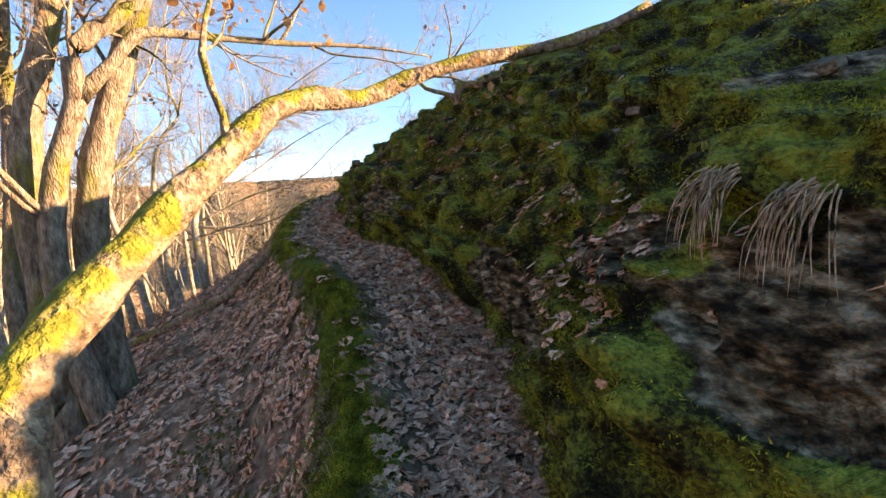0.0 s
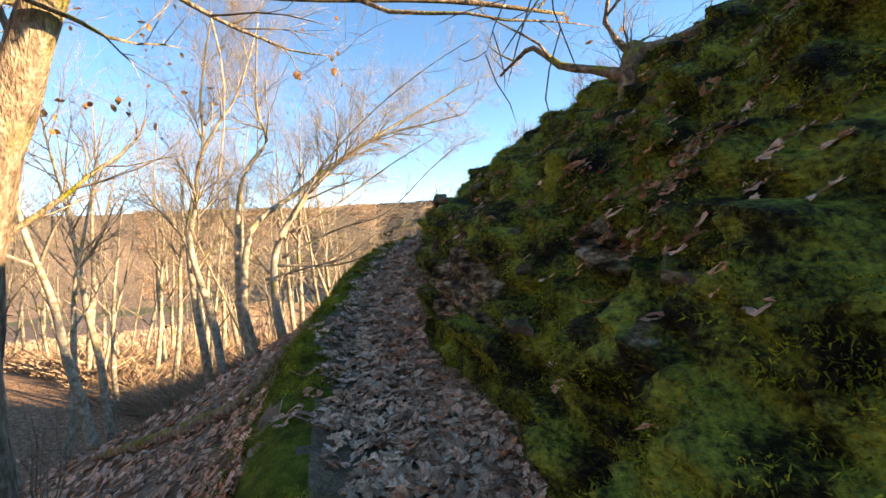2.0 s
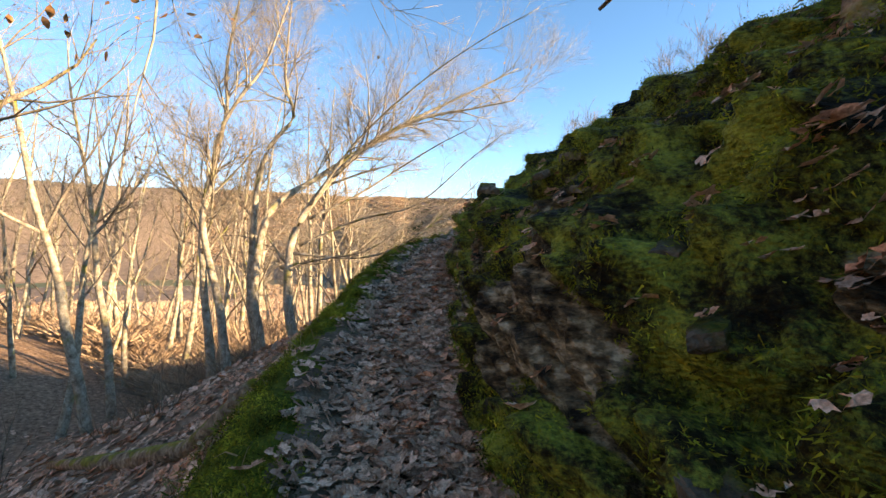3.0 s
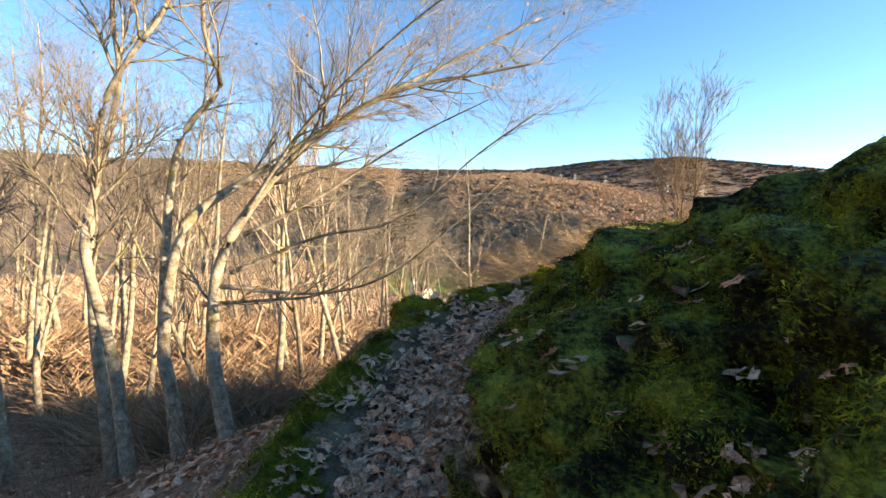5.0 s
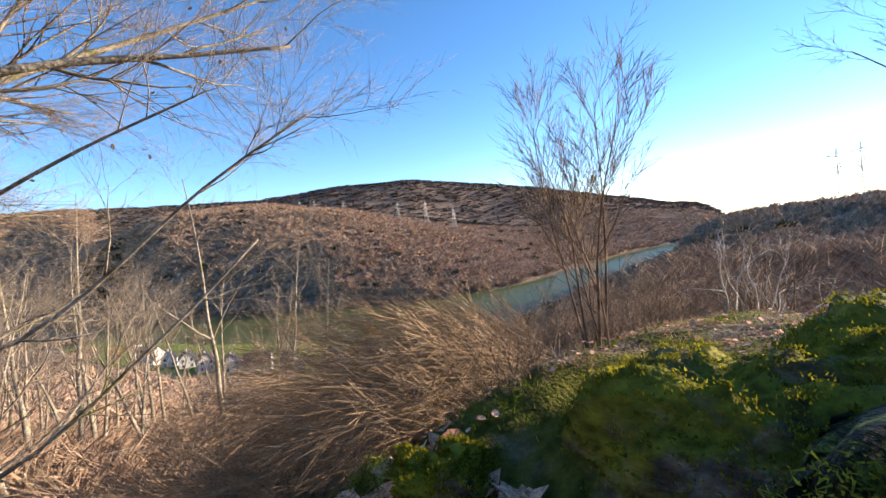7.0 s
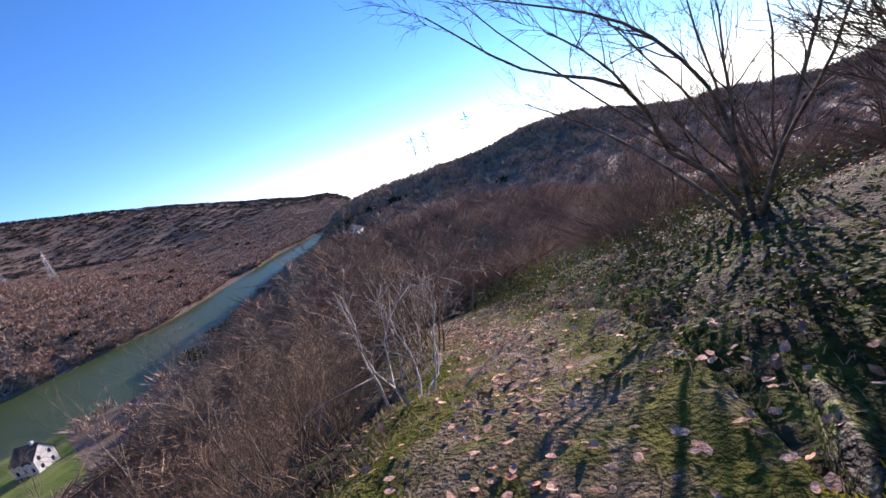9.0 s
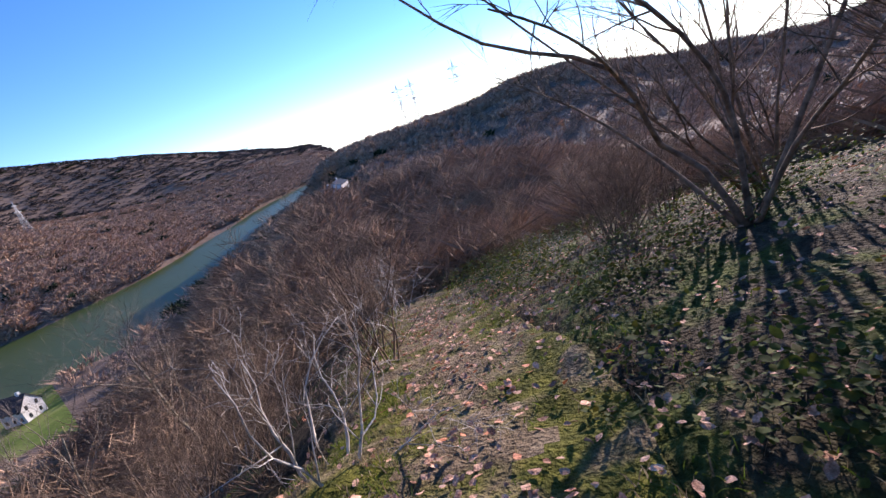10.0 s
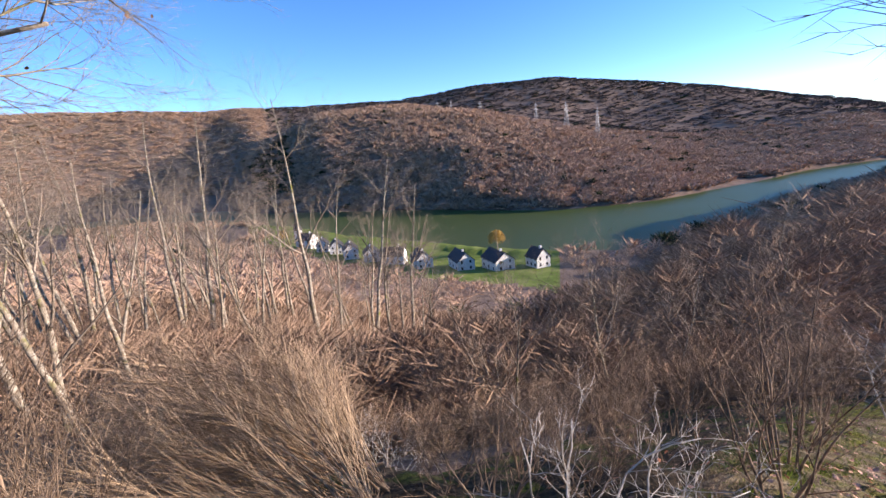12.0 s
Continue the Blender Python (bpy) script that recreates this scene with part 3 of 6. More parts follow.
def beds(ss, h, thick, long, seed):
    """Broken beds of slate: how far each block stands out, with a groove under every bed."""
    v = (h - 0.16 * ss + 0.05 * fbm(ss, h, seed, 3, 1.1)) / thick
    row = np.floor(v)
    f = v - row
    col = np.floor(ss / long + 5 * scramble(row, 0 * row, seed))
    jut = scramble(col, row, seed) - 0.5
    return jut + 0.35 * f - 0.9 * smooth01((0.16 - f) / 0.16) * scramble(row, col, seed + 1)


def rock_surface(ss, ee):
    """Places on the outcrop for lengths along the path and distances up its face."""
    k = ee
    cx, cy = np.interp(ss, WAY_LEN, WAY_S[:, 0]), np.interp(ss, WAY_LEN, WAY_S[:, 1])
    face = np.radians(np.interp(ss, [0, S_CORNER - 8, S_CORNER - 6, S_CORNER - 2.5, S_CORNER, S_CORNER + 0.75], [90, 84, 74, 74, 90, 97]))
    ty, tx = np.sin(face), -np.cos(face)
    x, y = cx + k * ty, cy - k * tx
    zp = np.interp(ss, WAY_LEN, WAY_S[:, 2])
    h = rock_height(ss, k)
    w = smooth01(h / 0.25)
    bare = slate_share(ss, h)
    slate = 0.085 * beds(ss, h, 0.17, 0.62, 3.0) + 0.045 * beds(ss, h, 0.055, 0.27, 4.0)
    # shelves of moss drawn out along the face, with hollows under their lips
    v = (h - 0.05 * ss + 0.1 * fbm(ss * 0.6, h, 31.0, 3, 1.6)) / 0.24
    f = v - np.floor(v)
    shelf = np.where(f < 0.8, f / 0.8, (1 - f) / 0.2) * (0.35 + 0.65 * scramble(np.floor(v), np.floor(ss / 0.9 + 3 * scramble(np.floor(v), 0 * v, 2.0)), 8.0)) - 0.35
    lumps = 0.09 * np.sqrt(np.maximum(fbm(ss, h * 1.3, 13.0, 2, 4.2) + 0.1, 0)) + 0.045 * np.sqrt(np.maximum(fbm(ss, h * 1.2, 15.0, 2, 12.0) + 0.25, 0)) + 0.007 * fbm(ss, h, 17.0, 2, 38.0)
    moss = 0.12 * shelf + lumps
    bulge = 0.09 * fbm(ss, h, 7.0, 3, 1.6) + 0.03 * fbm(ss, h, 9.0, 2, 6.0)
    # hollows eaten in under the foot
    foot = -0.1 * smooth01((0.3 - h) / 0.24) * smooth01(fbm(ss, 0 * ss, 19.0, 2, 0.9) + 0.5)
    out = (slate * bare + moss * (1 - bare) + bulge + foot) * w
    x = x - out * ty
    y = y + out * tx
    z = zp + h + 0.4 * (bulge + moss * (1 - bare)) * w + 0.12 * slate * bare * w - 0.03
    return x, y, z


# distances up the face at even steps along its rise
_e = np.linspace(0.3, 9.0, 4000)
_rise = np.interp(_e - 0.4, [0, 0.06, 0.2, 0.35, 0.6, 1.2, 2.1, 3.6, 5.5, 8.2, 12], [0, 0.16, 0.58, 0.85, 1.08, 1.65, 2.15, 2.5, 2.5, -0.35, -0.4])
_arc = np.r_[0, np.cumsum(np.hypot(np.diff(_e), np.diff(_rise)))]


def up_face(a):
    return np.interp(a, _arc, _e)


def rock_normal(s, e, q=0.012):
    x, y, z = rock_surface(s, e)
    xa, ya, za = rock_surface(s + q, e)
    xb, yb, zb = rock_surface(s, e + q)
    n = np.cross(np.stack([xa - x, ya - y, za - z], 1), np.stack([xb - x, yb - y, zb - z], 1))
    n /= np.linalg.norm(n, axis=1)[:, None] + 1e-9
    return x, y, z, n * np.where(n[:, 2:] < -0.2, -1, 1)


def build_rock():
    s = np.arange(1.2, S_CORNER + 0.75, 0.019)
    d = up_face(np.r_[np.linspace(0, 3.3, 210), np.geomspace(3.33, _arc[-1], 30)])
    ss, dd = np.meshgrid(s, d, indexing="ij")
    # towards the spur the outcrop narrows
    dd = 0.3 + (dd - 0.3) * np.interp(ss, [S_CORNER - 4.5, S_CORNER - 1.2, S_CORNER + 0.75], [1.0, 0.5, 0.2])
    x, y, z = rock_surface(ss, dd)
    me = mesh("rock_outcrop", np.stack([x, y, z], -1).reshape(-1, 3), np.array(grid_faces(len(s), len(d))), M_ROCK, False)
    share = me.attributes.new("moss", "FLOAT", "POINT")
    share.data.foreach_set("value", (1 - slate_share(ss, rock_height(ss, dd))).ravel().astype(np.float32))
    ob = new("rock_outcrop", me)
    tagged(ob, "slate outcrop overgrown with moss rising beside the footpath", "rock", kind="structure")

    # loose slabs of slate that stick out of the moss
    rng = random.Random(61)
    shapes = []
    for k in range(7):
        g = np.random.default_rng(k)
        n = 7
        a = np.sort(g.uniform(0, 2 * np.pi, n))
        q = g.uniform(0.6, 1.1, n)
        v = [(q[i] * math.cos(a[i]) * c, 0.6 * q[i] * math.sin(a[i]) * c, h + 0.03 * g.normal()) for h, c in ((-0.16, 0.94), (-0.1, 1.0), (0.1, 0.97), (0.15, 0.84)) for i in range(n)]
        f = [(r * n + i, r * n + (i + 1) % n, (r + 1) * n + (i + 1) % n, (r + 1) * n + i) for r in range(3) for i in range(n)] + [tuple(range(n))[::-1], tuple(range(3 * n, 4 * n))]
        shapes.append(mesh("slate_slab", v, f, M_SLATE, False))
    for k in range(110):
        sx = rng.uniform(START + 1.0, S_CORNER - 0.6)
        ee = 0.45 + 0.9 * rng.random() ** 1.5 if rng.random() < 0.75 else rng.uniform(1.2, 2.4)
        x, y, z = (float(q[0]) for q in rock_surface(np.array([sx]), np.array([ee])))
        o = new("slab", shapes[k % 7])
        o.parent = ob
        o.matrix_world = pose(x + 0.055, y, z - 0.01, rng.uniform(-14, 14), -18 + rng.uniform(-14, 20), 90 + rng.uniform(-35, 35)) @ Matrix.Scale(rng.uniform(0.06, 0.17), 4)


build_rock()

# ---- growing things: tubes for stems, fans for leaves ----
def frame_of(t):
    a = Vector((0, 0, 1)) if abs(t.z) < 0.9 else Vector((1, 0, 0))
    u = t.cross(a).normalized()
    return u, t.cross(u)


LOBES = [(0.0, -0.02), (0.10, 0.05), (0.22, 0.06), (0.2, 0.13), (0.36, 0.2), (0.27, 0.27), (0.42, 0.38), (0.3, 0.42), (0.36, 0.56), (0.22, 0.58), (0.2, 0.72), (0.0, 0.8)]


def leaf_arrays():
    """One lobed oak leaf, 1 unit long, curled along its rib."""
    right = [(x, y) for x, y in LOBES]
    left = [(-x, y) for x, y in LOBES[1:-1]][::-1]
    out = right + left
    n = len(out)
    v = [(x, y - 0.4) for x, y in out] + [(0, -0.15), (0, 0.15)]
    f = []
    for i in range(n):
        a, b = i, (i + 1) % n
        mid = (out[a][1] + out[b][1]) / 2 - 0.4
        f.append((a, b, n if mid < 0 else n + 1))
    return np.array(v), f


LEAF_V, LEAF_F = leaf_arrays()


SIMPLE_V = np.array([(0, -0.5), (0.28, -0.25), (0.34, 0.05), (0.18, 0.32), (0, 0.5), (-0.18, 0.32), (-0.34, 0.05), (-0.28, -0.25), (0, 0)])
SIMPLE_F = [(i, (i + 1) % 8, 8) for i in range(8)]


def leaf_cloud(x, y, z, nx, ny, nz, size, rng, simple=False):
    """Meshes leaves at the given places, turned to the given normals."""
    m = len(x)
    shape_v, shape_f = (SIMPLE_V, SIMPLE_F) if simple else (LEAF_V, LEAF_F)
    curl, fold = rng.uniform(-0.5, 1.0, m), rng.uniform(-0.3, 0.55, m)
    u, v = shape_v[None, :, 0] * np.ones((m, 1)), shape_v[None, :, 1] * np.ones((m, 1))
    w = curl[:, None] * v * v * 0.6 + fold[:, None] * np.abs(u) * 0.55 + rng.normal(0, 0.03, u.shape)
    a = rng.uniform(0, 2 * np.pi, m)
    up = np.stack([nx, ny, nz], 1) + rng.normal(0, 0.22, (m, 3))
    up /= np.linalg.norm(up, axis=1)[:, None]
    e1 = np.stack([np.cos(a), np.sin(a), np.zeros(m)], 1)
    e1 -= (e1 * up).sum(1)[:, None] * up
    e1 /= np.linalg.norm(e1, axis=1)[:, None] + 1e-9
    e2 = np.cross(up, e1)
    p = np.stack([x, y, z], 1)[:, None] + size[:, None, None] * (u[..., None] * e1[:, None] * 0.9 + v[..., None] * e2[:, None] + w[..., None] * up[:, None])
    k = shape_v.shape[0]
    f = (np.array(shape_f)[None] + (np.arange(m) * k)[:, None, None]).reshape(-1, 3)
    return p.reshape(-1, 3), f


class Tubes:
    """Collects tapered, bent tubes into one mesh."""

    def __init__(self):
        self.v, self.f, self.starts = [], [], []

    def add(self, pts, radii, sides, knobby=0.0, rng=random):
        base = len(self.v)
        self.starts.append((base, len(self.f)))
        n = len(pts)
        if sides == 3:
            n -= 1
        for i, p in enumerate(pts[:n]):
            t = (pts[min(i + 1, len(pts) - 1)] - pts[max(i - 1, 0)])
            t = t.normalized() if t.length > 1e-9 else Vector((0, 0, 1))
            u, w = frame_of(t)
            for k in range(sides):
                a = 2 * math.pi * k / sides
                r = radii[i] * (1 + (rng.uniform(-knobby, knobby) if knobby else 0))
                q = p + u * (r * math.cos(a)) + w * (r * math.sin(a))
                self.v.append((q.x, q.y, q.z))
        for i in range(n - 1):
            for k in range(sides):
                a, b = base + i * sides + k, base + i * sides + (k + 1) % sides
                self.f.append((a, b, b + sides, a + sides))
        if sides == 3:
            # twigs end in a point
            q = pts[-1]
            self.v.append((q.x, q.y, q.z))
            a = base + (n - 1) * 3
            self.f += [(a, a + 1, a + 3), (a + 1, a + 2, a + 3), (a + 2, a, a + 3)]
        else:
            self.f.append(tuple(base + (n - 1) * sides + k for k in range(sides)))
            self.f.append(tuple(base + k for k in reversed(range(sides))))

    def pieces(self):
        """The tubes one by one."""
        for (v0, f0), (v1, f1) in zip(self.starts, self.starts[1:] + [(len(self.v), len(self.f))]):
            yield self.v[v0:v1], [tuple(i - v0 for i in q) for q in self.f[f0:f1]]

    def mesh(self, name, material):
        return mesh(name, self.v, self.f, material)


def bend(rng, start, way, length, n, wobble, lift):
    """Points of a branch that wanders and turns up (or, with a negative lift, droops)."""
    pts, p, t = [start.copy()], start.copy(), way.normalized()
    for _ in range(n):
        t = (t + Vector((rng.uniform(-wobble, wobble), rng.uniform(-wobble, wobble), rng.uniform(-wobble, wobble) + lift))).normalized()
        p = p + t * (length / n)
        pts.append(p.copy())
    return pts


def sprout(rng, tubes, pts, radii, level, spec):
    """Side branches along a stem. spec: per level (count, length, spread, wobble, lift, segments, sides, first)."""
    if level >= len(spec):
        return
    count, length, spread, wobble, lift, seg, sides, first = spec[level]
    n = len(pts) - 1
    for _ in range(count if isinstance(count, int) else rng.randint(*count)):
        q = first + (1 - first) * rng.random() ** 0.8
        i = min(int(q * n), n - 1)
        f = q * n - i
        p = pts[i].lerp(pts[i + 1], f)
        r = radii[i] * (1 - f) + radii[i + 1] * f
        t = (pts[i + 1] - pts[i]).normalized()
        u, w = frame_of(t)
        a = rng.uniform(0, 2 * math.pi)
        side = u * math.cos(a) + w * math.sin(a)
        sp = spread * rng.uniform(0.7, 1.3)
        way = t * math.cos(sp) + side * math.sin(sp)
        ln = length * rng.uniform(0.55, 1.25) * (1.15 - 0.55 * q)
        r0 = min(r * 0.62, 0.016 * ln + 0.0022)
        child = bend(rng, p, way, ln, seg, wobble, lift)
        rad = [max(r0 * (1 - 0.85 * k / seg), 0.0012) for k in range(seg + 1)]
        tubes[level].add(child, rad, sides)
        sprout(rng, tubes, child, rad, level + 1, spec)


def stem_tree(name, rng, stems, spec, bark, twig, label, category, group="", base=None, split=True, leaves=0, rough=1.0):
    """A tree of given stems [(points, r0, r1, sides)] with branches grown on them: trunk parts and a crown."""
    b = base or stems[0][0][0]
    ob = thing(name, label, category, group, at=b)
    off = Vector(b)
    crown = Tubes()
    limbs = Tubes()
    tubes = [limbs if split else crown] + [crown] * (len(spec))
    for k, (pts, r0, r1, sides) in enumerate(stems):
        pts = [Vector(p) - off for p in catmull(pts, 0.22)] if len(pts) > 2 else [Vector(p) - off for p in pts]
        n = len(pts) - 1
        rad = [r0 + (r1 - r0) * (i / n) ** 0.8 for i in range(n + 1)]
        rad[0] *= 1.25
        tr = Tubes()
        rad = [q * (1 + 0.09 * rough * math.sin(3.1 * i + k) * math.sin(1.3 * i + 2 * k)) for i, q in enumerate(rad)]
        tr.add(pts, rad, sides, 0.06 * rough, rng)
        part("trunk" if k == 0 else "limb", tr.mesh(name + "_trunk", bark), ob)
        sprout(rng, tubes, pts, rad, 0, spec)
    for v, f in limbs.pieces():
        part("limb", mesh(name + "_limb", v, f, bark), ob)
    if crown.v:
        part("crown", crown.mesh(name + "_crown", twig), ob, "bare winter twigs")
    if leaves:
        g = np.random.default_rng(leaves)
        c = np.array(crown.v)
        heart = c[g.choice(len(c), 26)]
        pick = np.concatenate([c[np.argsort(((c - q) ** 2).sum(1))[g.integers(0, 500, leaves // 26)]] for q in heart])
        w = g.normal(0, 1, pick.shape)
        v, f = leaf_cloud(*(pick - (0, 0, 0.04)).T, *w.T, g.uniform(0.04, 0.075, len(pick)), g, True)
        part("withered_leaves", mesh(name + "_leaves", v, f, M_DEAD_LEAF), ob, "rusty withered leaves still clinging to the twigs")
    return ob


def upright(rng, h, lean=0.12, n=7, wob=0.1):
    return [tuple(p) for p in bend(rng, Vector((0, 0, -0.25)), Vector((rng.uniform(-lean, lean), rng.uniform(-lean, lean), 1)), h, n, wob, 0.04)]


WOOD_SPEC = [((10, 13), 3.2, 0.75, 0.16, 0.09, 5, 3, 0.28), ((6, 8), 1.5, 0.7, 0.2, 0.05, 3, 3, 0.2), ((10, 12), 0.8, 0.65, 0.25, 0.04, 1, 3, 0.12)]


def wood_template(k, h, label, bark=None):
    rng = random.Random(100 + k)
    return stem_tree("woodland_tree", rng, [(upright(rng, h, 0.14, 8, 0.09), h * 0.0125, 0.012, 7)], WOOD_SPEC, bark or M_BEECH, M_TWIG, label, "tree", "bare trees on the slope", base=(0, 0, 0), split=False)


def scatter(template_list, places, rng, smin, smax, tilt=6, sink=0.1):
    for i, (x, y) in enumerate(places):
        t = template_list[i % len(template_list)]
        k = rng.uniform(smin, smax)
        m = pose(x, y, gz(x, y) - sink, rng.uniform(-tilt, tilt), rng.uniform(-tilt, tilt), rng.uniform(0, 360))
        copy_thing(t, m @ Matrix.Scale(k, 4))


def set_down(ob, x, y, k, rng, tilt=5, sink=0.1):
    ob.matrix_world = pose(x, y, gz(x, y) - sink, rng.uniform(-tilt, tilt), rng.uniform(-tilt, tilt), rng.uniform(0, 360)) @ Matrix.Scale(k, 4)


# ---- the oak that leans over the path ----
def leaning_oak():
    rng = random.Random(4)
    main = [(-1.0, 0.86, -0.7), (-0.98, 0.92, 0.1), (-1.0, 0.98, 0.6), (-1.05, 1.06, 0.95), (-1.08, 1.2, 1.15), (-1.05, 1.36, 1.28), (-1.0, 1.55, 1.43), (-0.92, 1.76, 1.62), (-0.82, 1.93, 1.78), (-0.72, 2.26, 2.03), (-0.56, 2.54, 2.14), (-0.36, 2.83, 2.19),
            (-0.08, 3.08, 2.35), (0.24, 3.24, 2.47), (0.69, 3.47, 2.58), (1.18, 3.64, 2.68), (1.6, 3.77, 2.82), (1.94, 3.8, 2.95)]
    fork = [(-0.82, 1.93, 1.78), (-0.84, 1.98, 1.95), (-0.93, 2.06, 2.25), (-0.9, 2.2, 2.6), (-0.8, 2.4, 3.1)]
    spec = [(6, 0.7, 0.9, 0.3, 0.08, 6, 5, 0.5), ((3, 5), 0.45, 0.8, 0.3, 0.05, 4, 3, 0.2), ((3, 4), 0.22, 0.7, 0.3, 0.03, 3, 3, 0.2)]
    stem_tree("oak_tree", rng, [(main, 0.098, 0.04, 14), (fork, 0.022, 0.01, 6)], spec, M_BRANCH_MOSS, M_TWIG, "leaning oak with moss-grown bark arching across the footpath", "tree", leaves=104, rough=1.9)


leaning_oak()


# ---- oaks and beeches below the path ----
def slope_oaks():
    spec = [((6, 8), 1.9, 0.8, 0.25, 0.1, 7, 5, 0.35), ((6, 8), 1.0, 0.75, 0.25, 0.06, 5, 3, 0.2), ((6, 8), 0.5, 0.7, 0.3, 0.04, 2, 3, 0.15), ((3, 4), 0.22, 0.7, 0.3, 0.03, 1, 3, 0.2)]
    rng = random.Random(11)
    for stems, label in (
        ([([(-3.7, 4.25, -1.0), (-3.73, 4.27, -0.5), (-3.75, 4.28, 0.41), (-3.83, 4.33, 1.3), (-3.85, 4.36, 2.29), (-3.73, 4.42, 2.98), (-3.46, 4.5, 3.89), (-3.2, 4.5, 5.5)], 0.2, 0.08, 11)], "old oak with furrowed bark on the leafy slope"),
        ([([(-3.54, 4.75, -1.0), (-3.56, 4.73, -0.39), (-3.6, 4.69, 0.5), (-3.59, 4.67, 1.41), (-3.44, 4.7, 2.28), (-3.16, 4.79, 3.14), (-2.84, 4.87, 3.99), (-2.4, 5.0, 5.4)], 0.21, 0.09, 11)], "stout oak with furrowed bark leaning uphill"),
        ([([(-3.38, 4.28, -0.9), (-3.4, 4.26, -0.22), (-3.58, 4.22, 0.64), (-3.56, 4.17, 1.45), (-3.43, 4.21, 2.23), (-3.18, 4.25, 2.83), (-3.11, 4.18, 3.16), (-2.95, 4.29, 3.46), (-2.71, 4.55, 3.78), (-2.3, 4.8, 4.8)], 0.15, 0.06, 10),
          ([(-3.18, 4.25, 2.85), (-2.85, 4.35, 3.19), (-2.67, 4.47, 3.47), (-2.47, 4.68, 3.54), (-2.07, 5.07, 3.6), (-1.46, 5.5, 3.64), (-0.72, 5.95, 3.7), (0.14, 6.44, 3.66)], 0.075, 0.012, 8)], "crooked oak with a long level limb and mossy foot"),
        ([([(-4.8, 5.0, -1.6), (-4.82, 5.02, 0.81), (-4.72, 5.1, 2.14), (-4.55, 5.05, 3.05), (-4.24, 4.85, 4.13), (-4.0, 4.8, 6.0)], 0.13, 0.04, 9)], "oak stem standing behind the others"),
    ):
        stem_tree("oak_tree", rng, stems, spec, M_BARK, M_TWIG, label, "tree", "oaks beside the path", leaves=286)
    # the stems of the beech clump, sweeping over towards the light
    spec_b = [((16, 19), 2.1, 0.65, 0.2, 0.05, 7, 4, 0.22), ((10, 12), 1.1, 0.6, 0.2, 0.04, 5, 3, 0.15), ((7, 9), 0.6, 0.5, 0.2, 0.03, 2, 3, 0.15), ((4, 5), 0.3, 0.5, 0.2, 0.02, 1, 3, 0.2)]
    clump = [([(-7.24, 11.84, 1.04), (-7.15, 12.24, 2.73), (-6.26, 12.99, 3.65), (-4.84, 13.66, 4.72), (-3.27, 14.48, 5.68), (-1.96, 14.94, 6.38)], 0.1),
             ([(-6.5, 12.0, 0.95), (-6.5, 12.3, 2.36), (-5.5, 12.7, 3.79), (-4.09, 12.89, 4.65), (-2.64, 13.24, 4.96), (-1.84, 13.31, 5.06)], 0.115),
             ([(-8.56, 11.8, 0.95), (-8.72, 11.92, 2.73), (-8.49, 12.09, 4.07), (-8.21, 12.11, 5.1), (-7.99, 11.89, 6.08), (-7.5, 11.9, 8)], 0.1),
             ([(-7.61, 12.16, 0.93), (-7.66, 12.42, 3.18), (-7.39, 12.54, 4.27), (-6.91, 12.78, 5.01), (-6.9, 12.46, 5.77), (-6.6, 12.3, 7.5)], 0.11),
             ([(-7.95, 11.6, 0.71), (-8.35, 11.56, 2.4), (-8.25, 11.7, 3.33), (-8.0, 11.65, 4.38), (-7.54, 11.75, 5.17), (-7.06, 12.01, 6.01), (-6.4, 12.1, 7.6)], 0.1)]
    for p, r in clump:
        x, y, z = p[0]
        foot = (x + 0.35, y - 0.1, gz(x + 0.35, y - 0.1) - 0.2)
        stem_tree("beech_tree", rng, [([foot, (x + 0.15, y - 0.03, z - 0.9)] + p, r * 1.15, 0.014, 9)], spec_b, M_BEECH, M_TWIG, "smooth grey beech stem of a many-stemmed clump", "tree", "beech clump", leaves=52)
    # long low boughs of the clump that reach to the corner
    for pts in ([(-6.49, 12.4, 2.0), (-5.1, 12.62, 2.56), (-3.74, 12.43, 2.82), (-2.49, 12.12, 3.65), (-1.79, 11.84, 4.02)], [(-6.5, 12.2, 1.81), (-5.07, 12.54, 1.72), (-3.78, 12.14, 2.07), (-2.81, 12.0, 2.75), (-2.18, 11.91, 3.28)],
                [(-6.3, 12.5, 2.6), (-5.3, 12.8, 3.1), (-4.4, 13.2, 3.75), (-3.4, 12.8, 4.1), (-2.4, 12.2, 4.3)], [(-6.2, 12.4, 2.9), (-5.0, 12.3, 4.2), (-3.6, 12.2, 5.2), (-2.3, 12.0, 5.8), (-1.2, 11.9, 6.2)], [(-6.9, 12.3, 1.5), (-5.6, 11.9, 1.7), (-4.4, 11.6, 1.9), (-3.5, 11.4, 2.4)]):
        stem_tree("beech_bough", rng, [(pts, 0.036, 0.006, 7)], [((13, 16), 1.1, 0.55, 0.18, 0.05, 6, 4, 0.12), ((8, 10), 0.55, 0.55, 0.2, 0.03, 4, 3, 0.15), ((4, 5), 0.25, 0.5, 0.2, 0.02, 1, 3, 0.2)], M_BEECH, M_TWIG, "low beech bough reaching out towards the path", "branch", "beech clump")
    # a log on the slope
    t = Tubes()
    t.add([Vector((x, y, gz(x, y) + 0.07)) for x, y in ((-2.2, 5.85), (-2.9, 6.1), (-3.8, 6.4), (-4.8, 6.75), (-6.0, 7.2))], [0.035, 0.06, 0.075, 0.07, 0.04], 9, 0.08, rng)
    tagged(new("log", t.mesh("log", M_BRANCH_MOSS)), "mossy fallen log lying on the leafy slope", "log")


